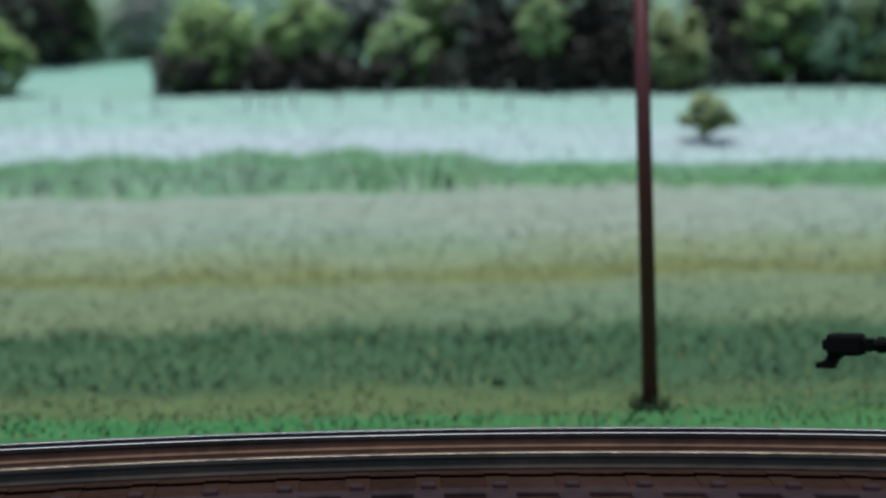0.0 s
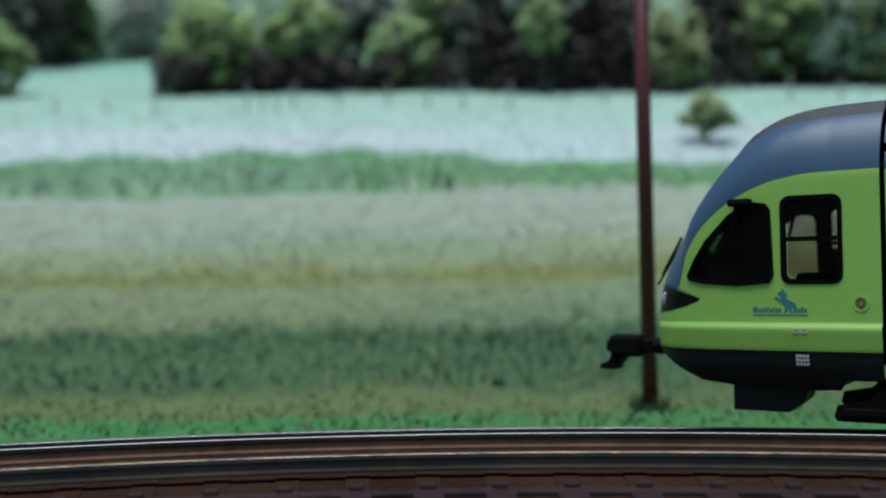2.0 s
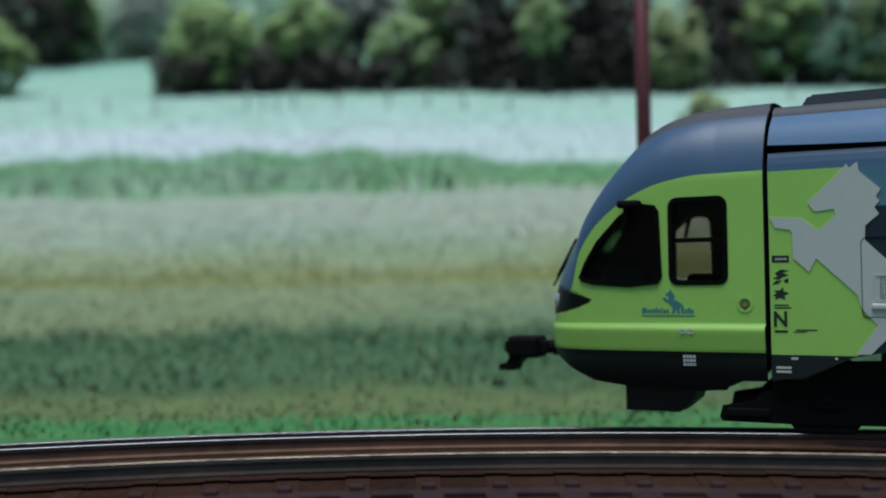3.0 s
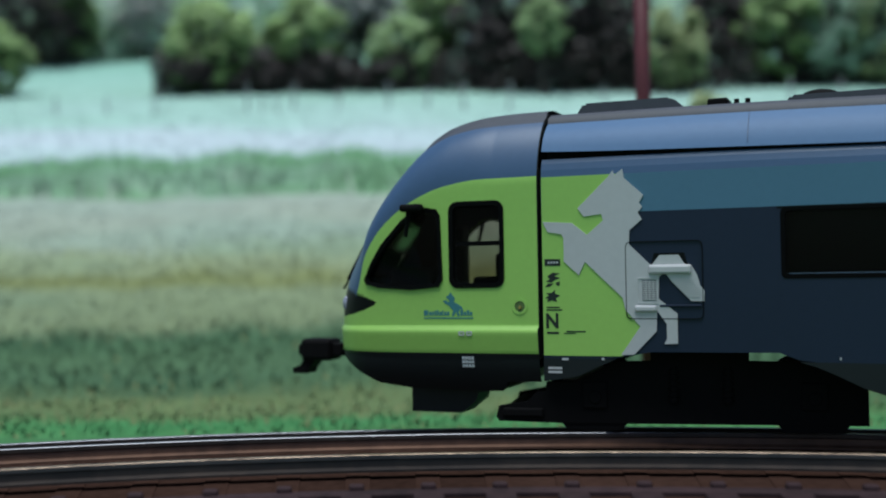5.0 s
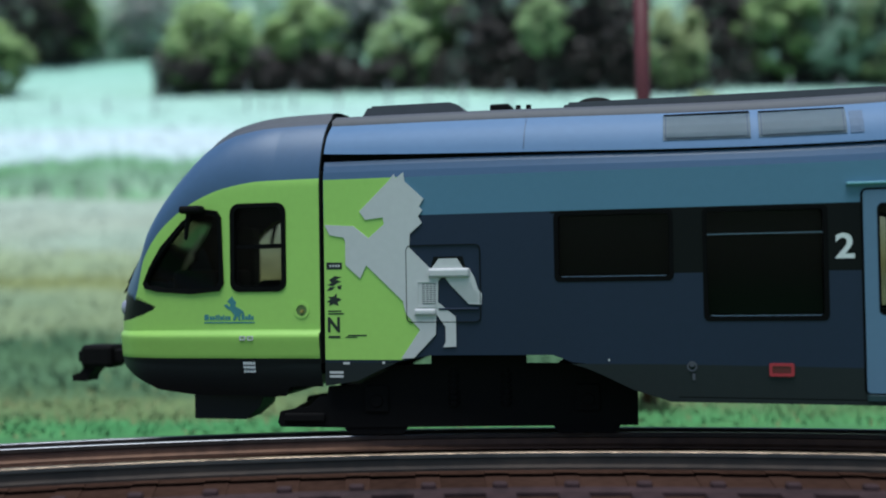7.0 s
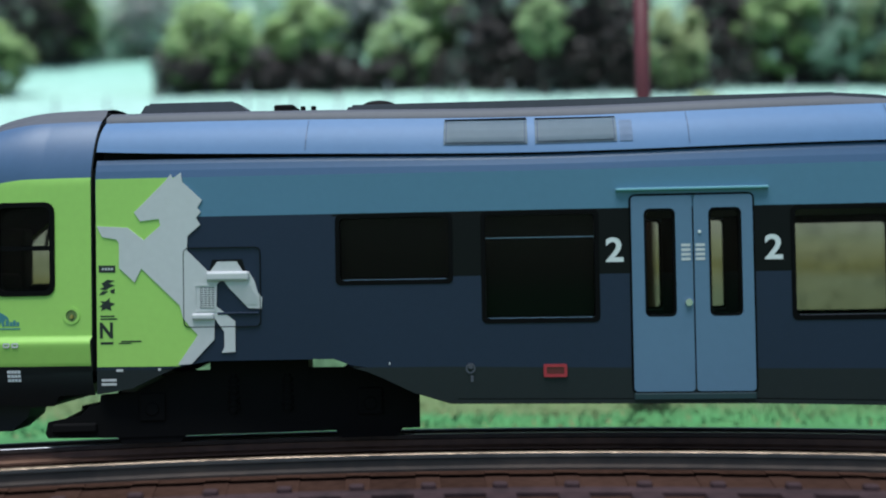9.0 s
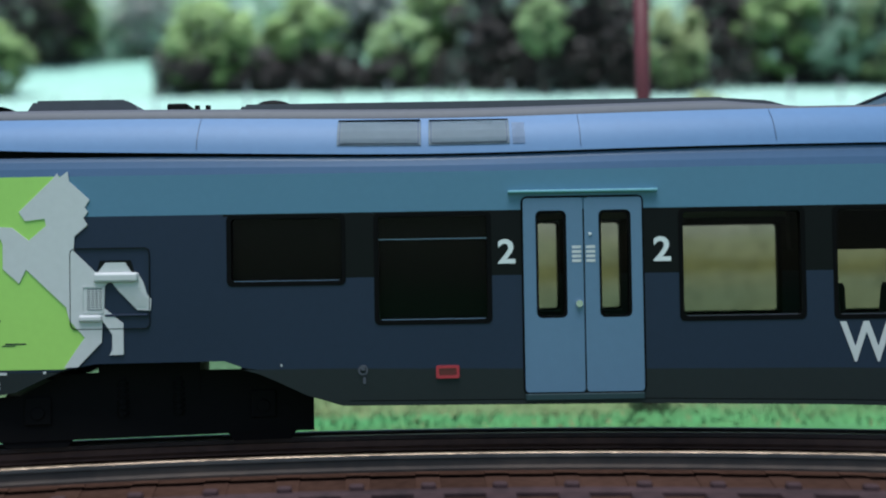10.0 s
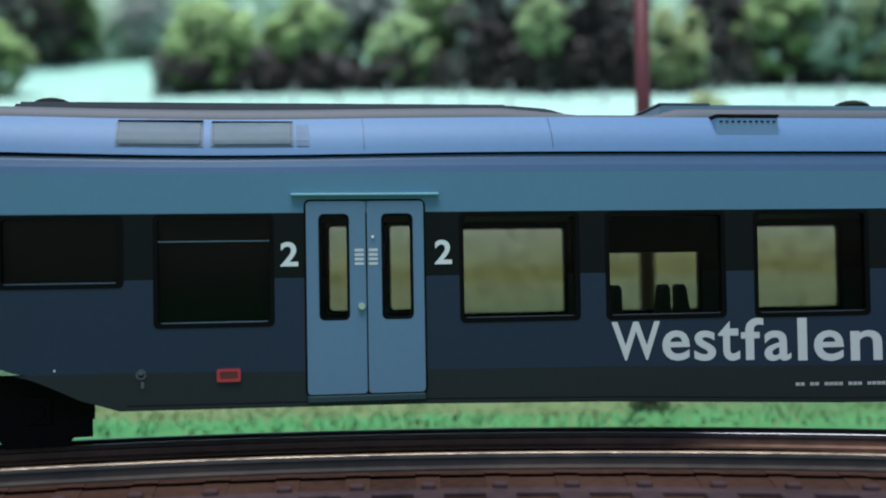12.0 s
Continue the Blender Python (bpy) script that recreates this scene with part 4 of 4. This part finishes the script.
def horse():
    body = [(0.5, 33.3), (5.1, 33.0), (7.5, 31.1), (10.0, 33.2), (9.8, 34.2), (7.0, 33.9), (6.1, 35.2), (10.9, 39.8), (11.6, 40.7), (11.9, 40.0), (13.1, 40.9), (13.3, 39.5),
            (16.2, 36.8), (15.5, 35.7), (16.0, 35.1), (15.3, 34.2), (15.9, 33.2), (14.0, 31.6), (13.9, 29.5), (16.9, 26.5), (17.3, 26.4), (18.4, 27.8), (21.2, 27.8), (22.1, 26.4), (23.0, 26.3),
            (23.8, 24.9), (24.3, 23.2), (24.9, 22.5), (24.8, 20.9), (22.9, 21.0), (20.2, 23.8), (19.1, 25.3), (18.3, 24.5), (18.2, 21.3), (20.9, 19.1), (20.9, 14.7), (18.9, 14.6), (19.3, 15.4),
            (19.3, 17.6), (17.9, 19.6), (17.8, 16.5), (14.4, 13.0), (12.4, 12.9), (15.4, 17.2), (14.3, 18.4), (13.2, 19.7), (12.8, 21.5), (7.1, 27.0), (6.1, 25.0), (3.8, 27.1), (3.8, 30.7),
            (3.5, 31.3), (1.3, 31.7)]
    return body


def build_car(root):
    for far in (0, 1):
        build_side(root, far)
    # near-side paintwork and fittings
    bm = bmesh.new()
    plate(bm, [(0.35, 12.7), (12.6, 12.7), (15.8, 17.0), (13.8, 19.0), (12.6, 30), (12.9, 40.2), (0.35, 40.2)], -0.06, 0.3)
    finish("green_panel", bm, GREEN, root, "lime green painted end panel")
    bm = bmesh.new()
    pts = horse()
    fr = [bm.verts.new((x, -0.2, z)) for x, z in pts]
    bk = [bm.verts.new((x, -0.04, z)) for x, z in pts]
    for i in range(len(pts)):
        j = (i + 1) % len(pts)
        bm.faces.new((fr[i], fr[j], bk[j], bk[i]))
    for tri in tessellate_polygon([[Vector((x, z, 0)) for x, z in pts]]):
        bm.faces.new([fr[i] for i in tri])
    finish("horse_emblem", bm, SILVER, root, "silver grey rearing horse emblem")
    bm = bmesh.new()
    ring(bm, rounded(13.3, 24.7, 18.3, 29.9, 0.8), rounded(13.41, 24.59, 18.41, 29.79, 0.72), -0.22, 0.2)
    h = finish("service_hatch", bm, BLACKBAND, root, "rectangular service hatch outline")
    # flat plate instead of a hollow; its black colour is the hollow's shade
    bm = bmesh.new()
    plate(bm, [(17.1, 26.3), (22.5, 26.3), (22.0, 28.1), (17.6, 28.1)], -0.12, 0.1)
    finish("grip_shade", bm, BLACKBAND, h, "flat black plate standing for the shaded hand hollow")
    bm = bmesh.new()
    box(bm, 16.8, 23.1, -0.75, 0.1, 24.95, 26.35, 0.35)
    finish("hatch_ledge", bm, SILVER, h, "rounded silver grip ledge")
    bm = bmesh.new()
    box(bm, 14.6, 17.9, -0.65, 0.1, 19.35, 20.35, 0.3)
    finish("hatch_ledge", bm, SILVER, h, "rounded silver grip ledge")
    bm = bmesh.new()
    box(bm, 18.3, 24.4, -0.3, 0.1, 20.1, 20.45, 0.12)
    finish("hatch_ledge", bm, NAVY, h)
    bm = bmesh.new()
    ring(bm, rounded(15.0, 18.15, 20.6, 24.5, 0.2), rounded(15.2, 17.95, 20.8, 24.3, 0.15), -0.3, -0.1)
    finish("grille_frame", bm, SILVER, h)
    bm = bmesh.new()
    box(bm, 15.8, 18.05, -0.24, 0.1, 21.1, 24.1)
    v = finish("vent_grille", bm, ROOFGREY, h, "small grey vent grille")
    bm = bmesh.new()
    for i in range(9):
        box(bm, 15.85, 18.0, -0.32, -0.1, 21.2 + i * 0.32, 21.38 + i * 0.32)
    for i in range(3):
        box(bm, 16.3 + i * 0.55, 16.4 + i * 0.55, -0.34, -0.1, 21.15, 24.05)
    finish("grille_slats", bm, SILVER, v)
    bm = bmesh.new()
    for i in range(8):
        z = 24.1 - i * 0.36
        x0 = 20.3 + max(0.0, 23.7 - z) * 0.96
        box(bm, x0, min(24.3, x0 + 3.1), -0.29, -0.1, z, z + 0.2)
    finish("tail_ribs", bm, SILVER, h, "fine silver ribs")
    # door print column
    bm = bmesh.new()
    plate(bm, [(0.7, 26.5), (3.2, 26.45), (3.2, 27.5), (0.7, 27.55)], -0.1, 0.05)
    plate(bm, [(0.8, 24.1), (1.5, 24.4), (1.1, 24.9), (2.0, 25.45), (3.1, 25.3), (2.2, 24.9), (3.1, 24.6), (2.3, 24.3), (1.7, 23.9)], -0.1, 0.05)
    plate(bm, [(0.7, 23.2), (1.5, 23.3), (2.1, 23.8), (1.2, 23.75)], -0.1, 0.05)
    plate(bm, [(2.4, 23.9), (3.1, 24.1), (3.0, 23.4), (2.5, 23.5)], -0.1, 0.05)
    plate(bm, [(0.7, 21.5), (1.3, 21.9), (0.9, 22.3), (1.7, 22.3), (2.3, 22.8), (2.3, 22.2), (3.1, 21.9), (2.4, 21.5), (2.6, 20.9), (1.8, 21.2), (1.0, 20.9), (1.2, 21.4)], -0.1, 0.05)
    for z in (20.0, 19.6):
        box(bm, 0.9, 3.4 - (z - 19.6), -0.1, 0.05, z, z + 0.2)
    box(bm, 0.9, 2.8, -0.1, 0.05, 16.0, 16.35)
    box(bm, 4.0, 7.0, -0.1, 0.05, 16.3, 16.5)
    box(bm, 3.6, 5.5, -0.1, 0.05, 16.05, 16.2)
    tagged(finish("print_column", bm, PRINT, root, "column of small dark printed marks"), kind="stuff")

    bm = bmesh.new()
    for i in range(4):
        box(bm, 1.2 + i * 0.45, 1.5 + i * 0.45, -0.12, 0.0, 26.85, 27.15)
    tagged(finish("print_marks", bm, SILVER, root, "tiny pale marks on a dark label"), kind="stuff")

    def letter(txt, x0, x1, z0, z1, mat, name, label, y=-0.04, bold=0.014):
        """One printed character that fills its box on the side wall."""
        cu = bpy.data.curves.new(name, "FONT")
        cu.body, cu.size, cu.extrude, cu.offset = txt, 8 * MM, 0.00003, 8 * MM * bold
        cu.resolution_u = 4
        cu.materials.append(mat)
        ob = new(name, cu)
        mesh = bpy.data.meshes.new_from_object(ob.evaluated_get(bpy.context.evaluated_depsgraph_get()))
        bpy.data.objects.remove(ob)
        lo = [min(v.co[i] for v in mesh.vertices) for i in (0, 1)]
        hi = [max(v.co[i] for v in mesh.vertices) for i in (0, 1)]
        for v in mesh.vertices:
            v.co.x = (v.co.x - lo[0]) * (x1 - x0) * MM / (hi[0] - lo[0])
            v.co.y = (v.co.y - lo[1]) * (z1 - z0) * MM / (hi[1] - lo[1])
        ob = new(name, mesh)
        ob.parent = root
        ob.location, ob.rotation_euler = (x0 * MM, y * MM, z0 * MM), (radians(90), 0, 0)
        tagged(ob, label)

    letter("N", 0.8, 2.75, 16.9, 19.2, PRINT, "letter_print", "dark printed letter N", -0.1, 0.03)
    letter("2", 74.35, 76.85, 26.75, 30.25, WHITE, "class_number", "white printed numeral 2", bold=0.022)
    letter("2", 96.55, 99.05, 26.75, 30.3, WHITE, "class_number", "white printed numeral 2", bold=0.022)
    # windows
    for far in (0, 1):
        yy = (lambda d: 33 - d) if far else (lambda d: d)
        for i, (a, b, c, d) in enumerate(FAR_WINDOWS if far else WINDOWS):
            bm = bmesh.new()
            ring(bm, rounded(a - 0.35, b + 0.35, c - 0.35, d + 0.25, 0.8), rounded(a + 0.3, b - 0.3, c + 0.35, d - 0.3, 0.6), yy(-0.07), yy(1.1))
            w = finish("window", bm, RUBBER, root, "tinted window in a black seal")
            bm = bmesh.new()
            bm.faces.new([bm.verts.new((x, yy(0.55), z)) for x, z in rounded(a + 0.2, b - 0.2, c + 0.2, d - 0.2, 0.5)])
            finish("pane", bm, GLASS, w)
            if not far:
                # paler strip that paints the highlight on the seal's lower edge
                bm = bmesh.new()
                box(bm, a + 0.6, b - 0.5, 0.2, 0.45, c + 0.35, c + 0.45)
                finish("sill_glint", bm, ROOFPALE if i < 2 else ROOFGREY, w)
            if i == 1 and not far:
                bm = bmesh.new()
                box(bm, a + 0.3, b - 0.3, 0.25, 0.5, 30.4, 30.52)
                finish("vent_bar", bm, ROOFPALE, w)
        # doors
        mid, shift = (89.4, 4.0) if far else (86.6, 0.0)
        for a, b, wa, wb in ((DOOR[0], mid - 0.12, 79.75 + shift * 0.6, 84.15 + shift * 0.6), (mid + 0.12, DOOR[1] + shift, 88.75 + shift, 93.35 + shift)):
            bm = bmesh.new()
            ring(bm, rounded(a, b, 8.4, 36.0, 0.5), rounded(wa, wb, 18.9, 34.2, 0.8), yy(-0.32), yy(0.3))
            leaf = finish("door_leaf", bm, DOORBLUE, root, "steel blue door leaf with a tall window")
            bm = bmesh.new()
            ring(bm, rounded(wa, wb, 18.9, 34.2, 0.8), rounded(wa + 0.35, wb - 0.35, 19.25, 33.85, 0.6), yy(-0.25), yy(0.8))
            finish("seal", bm, RUBBER, leaf)
            bm = bmesh.new()
            bm.faces.new([bm.verts.new((x, yy(0.3), z)) for x, z in rounded(wa + 0.2, wb - 0.2, 19.05, 34.05, 0.6)])
            finish("pane", bm, GLASS, leaf)
        bm = bmesh.new()
        ring(bm, rounded(DOOR[0] - 0.3, DOOR[1] + shift + 0.3, 8.1, 36.3, 0.9), rounded(DOOR[0] - 0.02, DOOR[1] + shift + 0.02, 8.38, 36.02, 0.6), yy(-0.12), yy(0.4))
        finish("door_frame", bm, RUBBER, root)
        bm = bmesh.new()
        box(bm, 75.9, 97.2, *sorted((yy(-0.75), yy(0.1))), 36.75, 37.15, 0.12)
        finish("door_canopy", bm, RAINSTRIP, root, "thin steel blue rain strip, paled for its highlight")
        bm = bmesh.new()
        box(bm, DOOR[0], DOOR[1], *sorted((yy(-0.35), yy(0.3))), 7.2, 8.2, 0.15)
        finish("door_step", bm, STEP, root, "dark teal door step")
    # edge curving under the skirt; black puts its shade into the colour
    bm = bmesh.new()
    prev = None
    for x in (53, 60, 78, 95, 124, 160, 200, CAR_END):
        z = curve(UNDER, x)
        c = [bm.verts.new((x, d, z + h)) for d, h in ((-0.02, 0.75), (0.05, 0.3), (0.5, 0.0), (1.4, -0.15), (1.4, 0.9))]
        if prev:
            for k in range(4):
                bm.faces.new((prev[k], c[k], c[k + 1], prev[k + 1])).smooth = True
        prev = c
    finish("sill_edge", bm, BLACK, root, "rounded lower edge coloured black for its underside shade")
    bm = bmesh.new()
    rod(bm, (85.8, -0.3, 20.9), (85.8, -0.75, 20.9), 0.55, 0.5, 14)
    finish("door_button", bm, CHROME, root, "chrome door button")
    bm = bmesh.new()
    rod(bm, (87.5, -0.3, 30.8), (87.5, -0.5, 30.8), 0.25, 0.2, 10)
    finish("door_light", bm, WHITE, root)
    bm = bmesh.new()
    for x in (84.9, 86.9):
        for i in range(4):
            box(bm, x, x + 1.3, -0.36, -0.3, 26.8 + i * 0.65, 27.2 + i * 0.65)
    tagged(finish("door_notice", bm, SILVER, root, "pale printed door notice"), kind="stuff")
    for txt, x0, x1, z0, z1 in (("W", 122.9, 130.4, 12.0, 17.75), ("e", 130.7, 135.0, 11.75, 16.3), ("s", 135.7, 139.1, 11.6, 16.15), ("t", 139.5, 142.9, 11.5, 17.5), ("f", 143.1, 146.7, 11.55, 17.9),
                                ("a", 146.8, 151.1, 11.3, 15.9), ("l", 152.2, 153.7, 11.25, 17.75), ("e", 154.8, 159.7, 11.05, 15.75), ("n", 160.8, 166.0, 11.0, 15.6)):
        letter(txt, x0, x1, z0, z1, SILVER, "lettering", "large pale grey letter under the windows")
    bm = bmesh.new()
    for i in range(19):
        if i not in (2, 5, 10, 14):
            z = 7.4 - i * 0.012
            for x in (151.75 + i * 0.78, 152.12 + i * 0.78):
                box(bm, x, x + 0.2, -0.05, 0.1, z, z + 0.52)
            box(bm, 151.75 + i * 0.78, 152.32 + i * 0.78, -0.05, 0.1, z + 0.18, z + 0.34)
    tagged(finish("number_bars", bm, SILVER, root, "row of tiny pale bars"), kind="stuff")
    bm = bmesh.new()
    box(bm, 65.5, 68.4, -0.2, 0.1, 10.8, 12.2, 0.15)
    r = finish("reflector", bm, REDLENS, root, "small red reflector")
    bm = bmesh.new()
    ring(bm, rounded(65.3, 68.6, 10.6, 12.4, 0.2), rounded(65.7, 68.2, 11.0, 12.0, 0.15), -0.28, 0.1)
    finish("rim", bm, RED, r, "bright red rim")
    bm = bmesh.new()
    ring(bm, rounded(54.2, 55.6, 11.2, 12.6, 0.65), rounded(54.45, 55.35, 11.45, 12.35, 0.4), -0.14, 0.1)
    box(bm, 54.6, 55.2, -0.3, 0.1, 11.9, 12.6)
    box(bm, 54.9, 55.3, -0.15, 0.1, 10.0, 10.9)
    finish("towing_eye", bm, ROOFGREY, root, "small grey towing eye")
    for x, z, w in ((1.0, 10.0, 2.2), (1.0, 10.6, 2.2), (3.2, 12.0, 1.0), (9.4, 12.1, 0.4), (43.2, 12.6, 0.2)):
        bm = bmesh.new()
        box(bm, x, x + w, -0.05, 0.1, z, z + 0.35)
        finish("small_print", bm, SILVER, root)
    # inside
    bm = bmesh.new()
    box(bm, 52.5, CAR_END, 1.0, 32.0, 8, 11.5)
    box(bm, 0.6, CAR_END, 1.2, 31.8, 34.4, 42.5)
    box(bm, 1.0, 76.0, 1.6, 31.4, 14.2, 34.4)
    box(bm, 187, CAR_END - 0.2, 1.6, 31.4, 11.6, 34.4)
    finish("interior", bm, LINING, root, "dark cabin lining and equipment room")
    bm = bmesh.new()
    box(bm, 0.3, 1.1, 0.9, 32.1, 12, 43)
    finish("end_wall", bm, BLACK, root)
    bm = bmesh.new()
    box(bm, CAR_END - 0.4, CAR_END, 0.9, 32.1, 8, 43)
    finish("end_wall", bm, BLACK, root)
    for x, turn in ((127.7, 1), (136.0, 1), (139.2, -1)):
        bm = bmesh.new()
        plate(bm, [(x - 0.1, 12), (x + 1.9, 12), (x + 1.8, 19.0), (x + 1.5 + 0.2 * turn, 22.3), (x + 1.1 + 0.2 * turn, 23.0), (x + 0.5 + 0.2 * turn, 23.0), (x + 0.2 + 0.2 * turn, 22.4), (x, 19.0)], 15.2, 18.4)
        box(bm, *sorted((x + 1, x + 1 - 4 * turn)), 13, 20, 14.0, 16.0, 0.5)
        finish("seat", bm, SEAT, root, "dark passenger seat")
    bm = bmesh.new()
    box(bm, 121.0, 148.0, 15, 17, 28.3, 34.3)
    finish("display_panel", bm, BLACK, root, "dark hanging display panel")


BOGIE_X, BOGIE_TURN = 23.0, 9.0      # pivot along the car, and its turn to the curve


def build_bogie(root):
    """Outlines along the bogie's own axis, from its pivot."""
    bm = bmesh.new()
    side = [(-32.9, 3.0), (-32.5, 2.3), (-22.7, 2.1), (22.3, 2.3), (22.3, 8.1), (18.0, 9.8), (12.2, 11.6), (5.7, 11.7), (-8.9, 11.7), (-14.2, 11.6), (-20.2, 8.6), (-24.9, 8.4), (-25.1, 7.0), (-26.5, 6.9), (-28.0, 5.4), (-32.5, 4.6)]
    plate(bm, side, -11.0, -9.6)
    for x in (-17.6, 14.6):
        plate(bm, [(x - 5.3, 2.6), (x - 4.2, 1.1), (x + 4.2, 1.1), (x + 5.3, 2.6)], -10.8, -9.8)
    plate(bm, [(x, min(z, 8.0)) for x, z in side], 9.6, 11.0)
    box(bm, -22, 21, -9.4, 9.4, 4, 7.6)
    bg = finish("bogie_frame", bm, BLACK, root, "black bogie frame")
    bg.location, bg.rotation_euler = (BOGIE_X * MM, 16.5 * MM, 0), (0, 0, radians(BOGIE_TURN))
    bm = bmesh.new()
    box(bm, -8.9, 5.6, -11.2, 11, 7.6, 14.2)
    finish("bolster", bm, BLACK, bg)
    for x in (-17.4, 14.8):
        bm = bmesh.new()
        box(bm, x - 1.9, x + 1.9, -11.4, -10.9, 4.4, 8.6, 0.25)
        rod(bm, (x, -11.3, 6.2), (x, -11.6, 6.2), 1.1, 0.9, 14)
        finish("axle_box", bm, BLACK, bg)
    for x in (-5.5, 2.5):
        bm = bmesh.new()
        for i in range(6):
            rod(bm, (x, -10.9, 5.6 + i * 0.85), (x, -10.9, 6.1 + i * 0.85), 0.9, 0.9, 12)
        rod(bm, (x, -10.9, 5.2), (x, -10.9, 11.0), 0.6, 0.6, 10)
        finish("spring", bm, BLACK, bg)
    bm = bmesh.new()
    box(bm, -31.8, -25.4, -11.6, 11.6, 3.0, 4.4, 0.3)
    finish("guard_bar", bm, BLACK, bg)


def build_wheelset(root):
    """Wheels turn about their axle; the mesh stands round its own origin."""
    ws = new("wheelset")
    ws.parent = root
    bm = bmesh.new()
    rod(bm, (0, -9, 0), (0, 9, 0), 0.9, 0.9, 10)
    finish("axle", bm, BLACK, ws)
    for s in (-1, 1):
        bm = bmesh.new()
        rod(bm, (0, s * 7.0, 0), (0, s * 9.3, 0), 5.2, 5.1, 40)
        rod(bm, (0, s * 6.4, 0), (0, s * 7.0, 0), 5.9, 5.9, 40)
        rod(bm, (0, s * 9.3, 0), (0, s * 9.5, 0), 3.9, 3.8, 30)
        for k in range(5):
            a = 2 * math.pi * k / 5
            rod(bm, (2.6 * math.cos(a), s * 9.4, 2.6 * math.sin(a)), (2.6 * math.cos(a), s * 9.7, 2.6 * math.sin(a)), 0.6, 0.6, 8)
        finish("wheel", bm, WHEEL, ws, "dull blackened steel wheel")
    return ws


def build_train():
    root = new("model_train")
    build_cab(root)
    build_car(root)
    build_roof(root)
    build_bogie(root)
    sets = [(build_wheelset(root), along) for along in (-17.4, 14.8)]
    tagged(root, "lime green and navy model railcar with a silver horse emblem", "model train")
    return root, sets


train, wheelsets = build_train()

# seconds, place of the cab's rear edge (mm), heading (degrees), rise (mm), pitch (degrees)
RUN = [
    (0.0, 104.14, 155.88, -33.04, -0.25, 0.04),
    (0.5, 93.95, 156.58, -33.17, -0.17, 0.02),
    (1.0, 84.38, 157.27, -33.12, -0.11, 0.02),
    (1.5, 75.55, 158.02, -32.82, -0.07, 0.05),
    (2.0, 65.59, 159.01, -32.21, 0.00, 0.08),
    (2.5, 56.94, 160.05, -30.90, 0.08, 0.12),
    (3.0, 48.81, 161.14, -29.12, 0.08, 0.13),
    (5.0, 15.04, 165.57, -22.00, 0.09, 0.10),
    (5.5, 6.89, 165.64, -19.93, 0.08, 0.08),
    (6.0, -1.78, 165.63, -17.79, 0.03, 0.11),
    (6.5, -9.94, 165.13, -15.56, 0.00, 0.13),
    (7.0, -18.53, 163.88, -13.52, 0.02, 0.12),
    (9.0, -51.12, 156.65, -3.80, -0.04, 0.16),
    (9.5, -58.71, 154.51, -1.97, -0.06, 0.15),
    (10.0, -66.54, 152.55, -0.01, 0.01, 0.12),
    (10.5, -73.96, 149.89, 2.13, 0.08, 0.09),
    (11.0, -82.09, 147.10, 4.15, 0.09, 0.06),
    (11.5, -89.15, 144.44, 6.14, 0.09, 0.06),
    (12.0, -96.77, 141.85, 8.17, 0.04, 0.12),
]


def motions():
    rows = []
    for t, x, y, yaw, rise, tilt in RUN:
        rows.append((t, pose(x * MM, y * MM, EYE_HEIGHT + rise * MM, 0, 0, yaw) @ pose(0, 0, 0, 0, -tilt, 0) @ pose(0, 0, -25.5 * MM)))
    walk(train, rows)
    x0 = RUN[0][1]
    a = radians(BOGIE_TURN)
    for ws, along in wheelsets:
        place = pose((BOGIE_X + along * math.cos(a)) * MM, (16.5 + along * math.sin(a)) * MM, 5.9 * MM, 0, 0, BOGIE_TURN)
        turns = []
        for i in range(49):
            t = i * 0.25
            here = float(np.interp(t, [r[0] for r in RUN], [r[1] for r in RUN]))
            turns.append((t, place @ pose(0, 0, 0, 0, -math.degrees((x0 - here) / 5.2), 0)))
        walk(ws, turns)


motions()
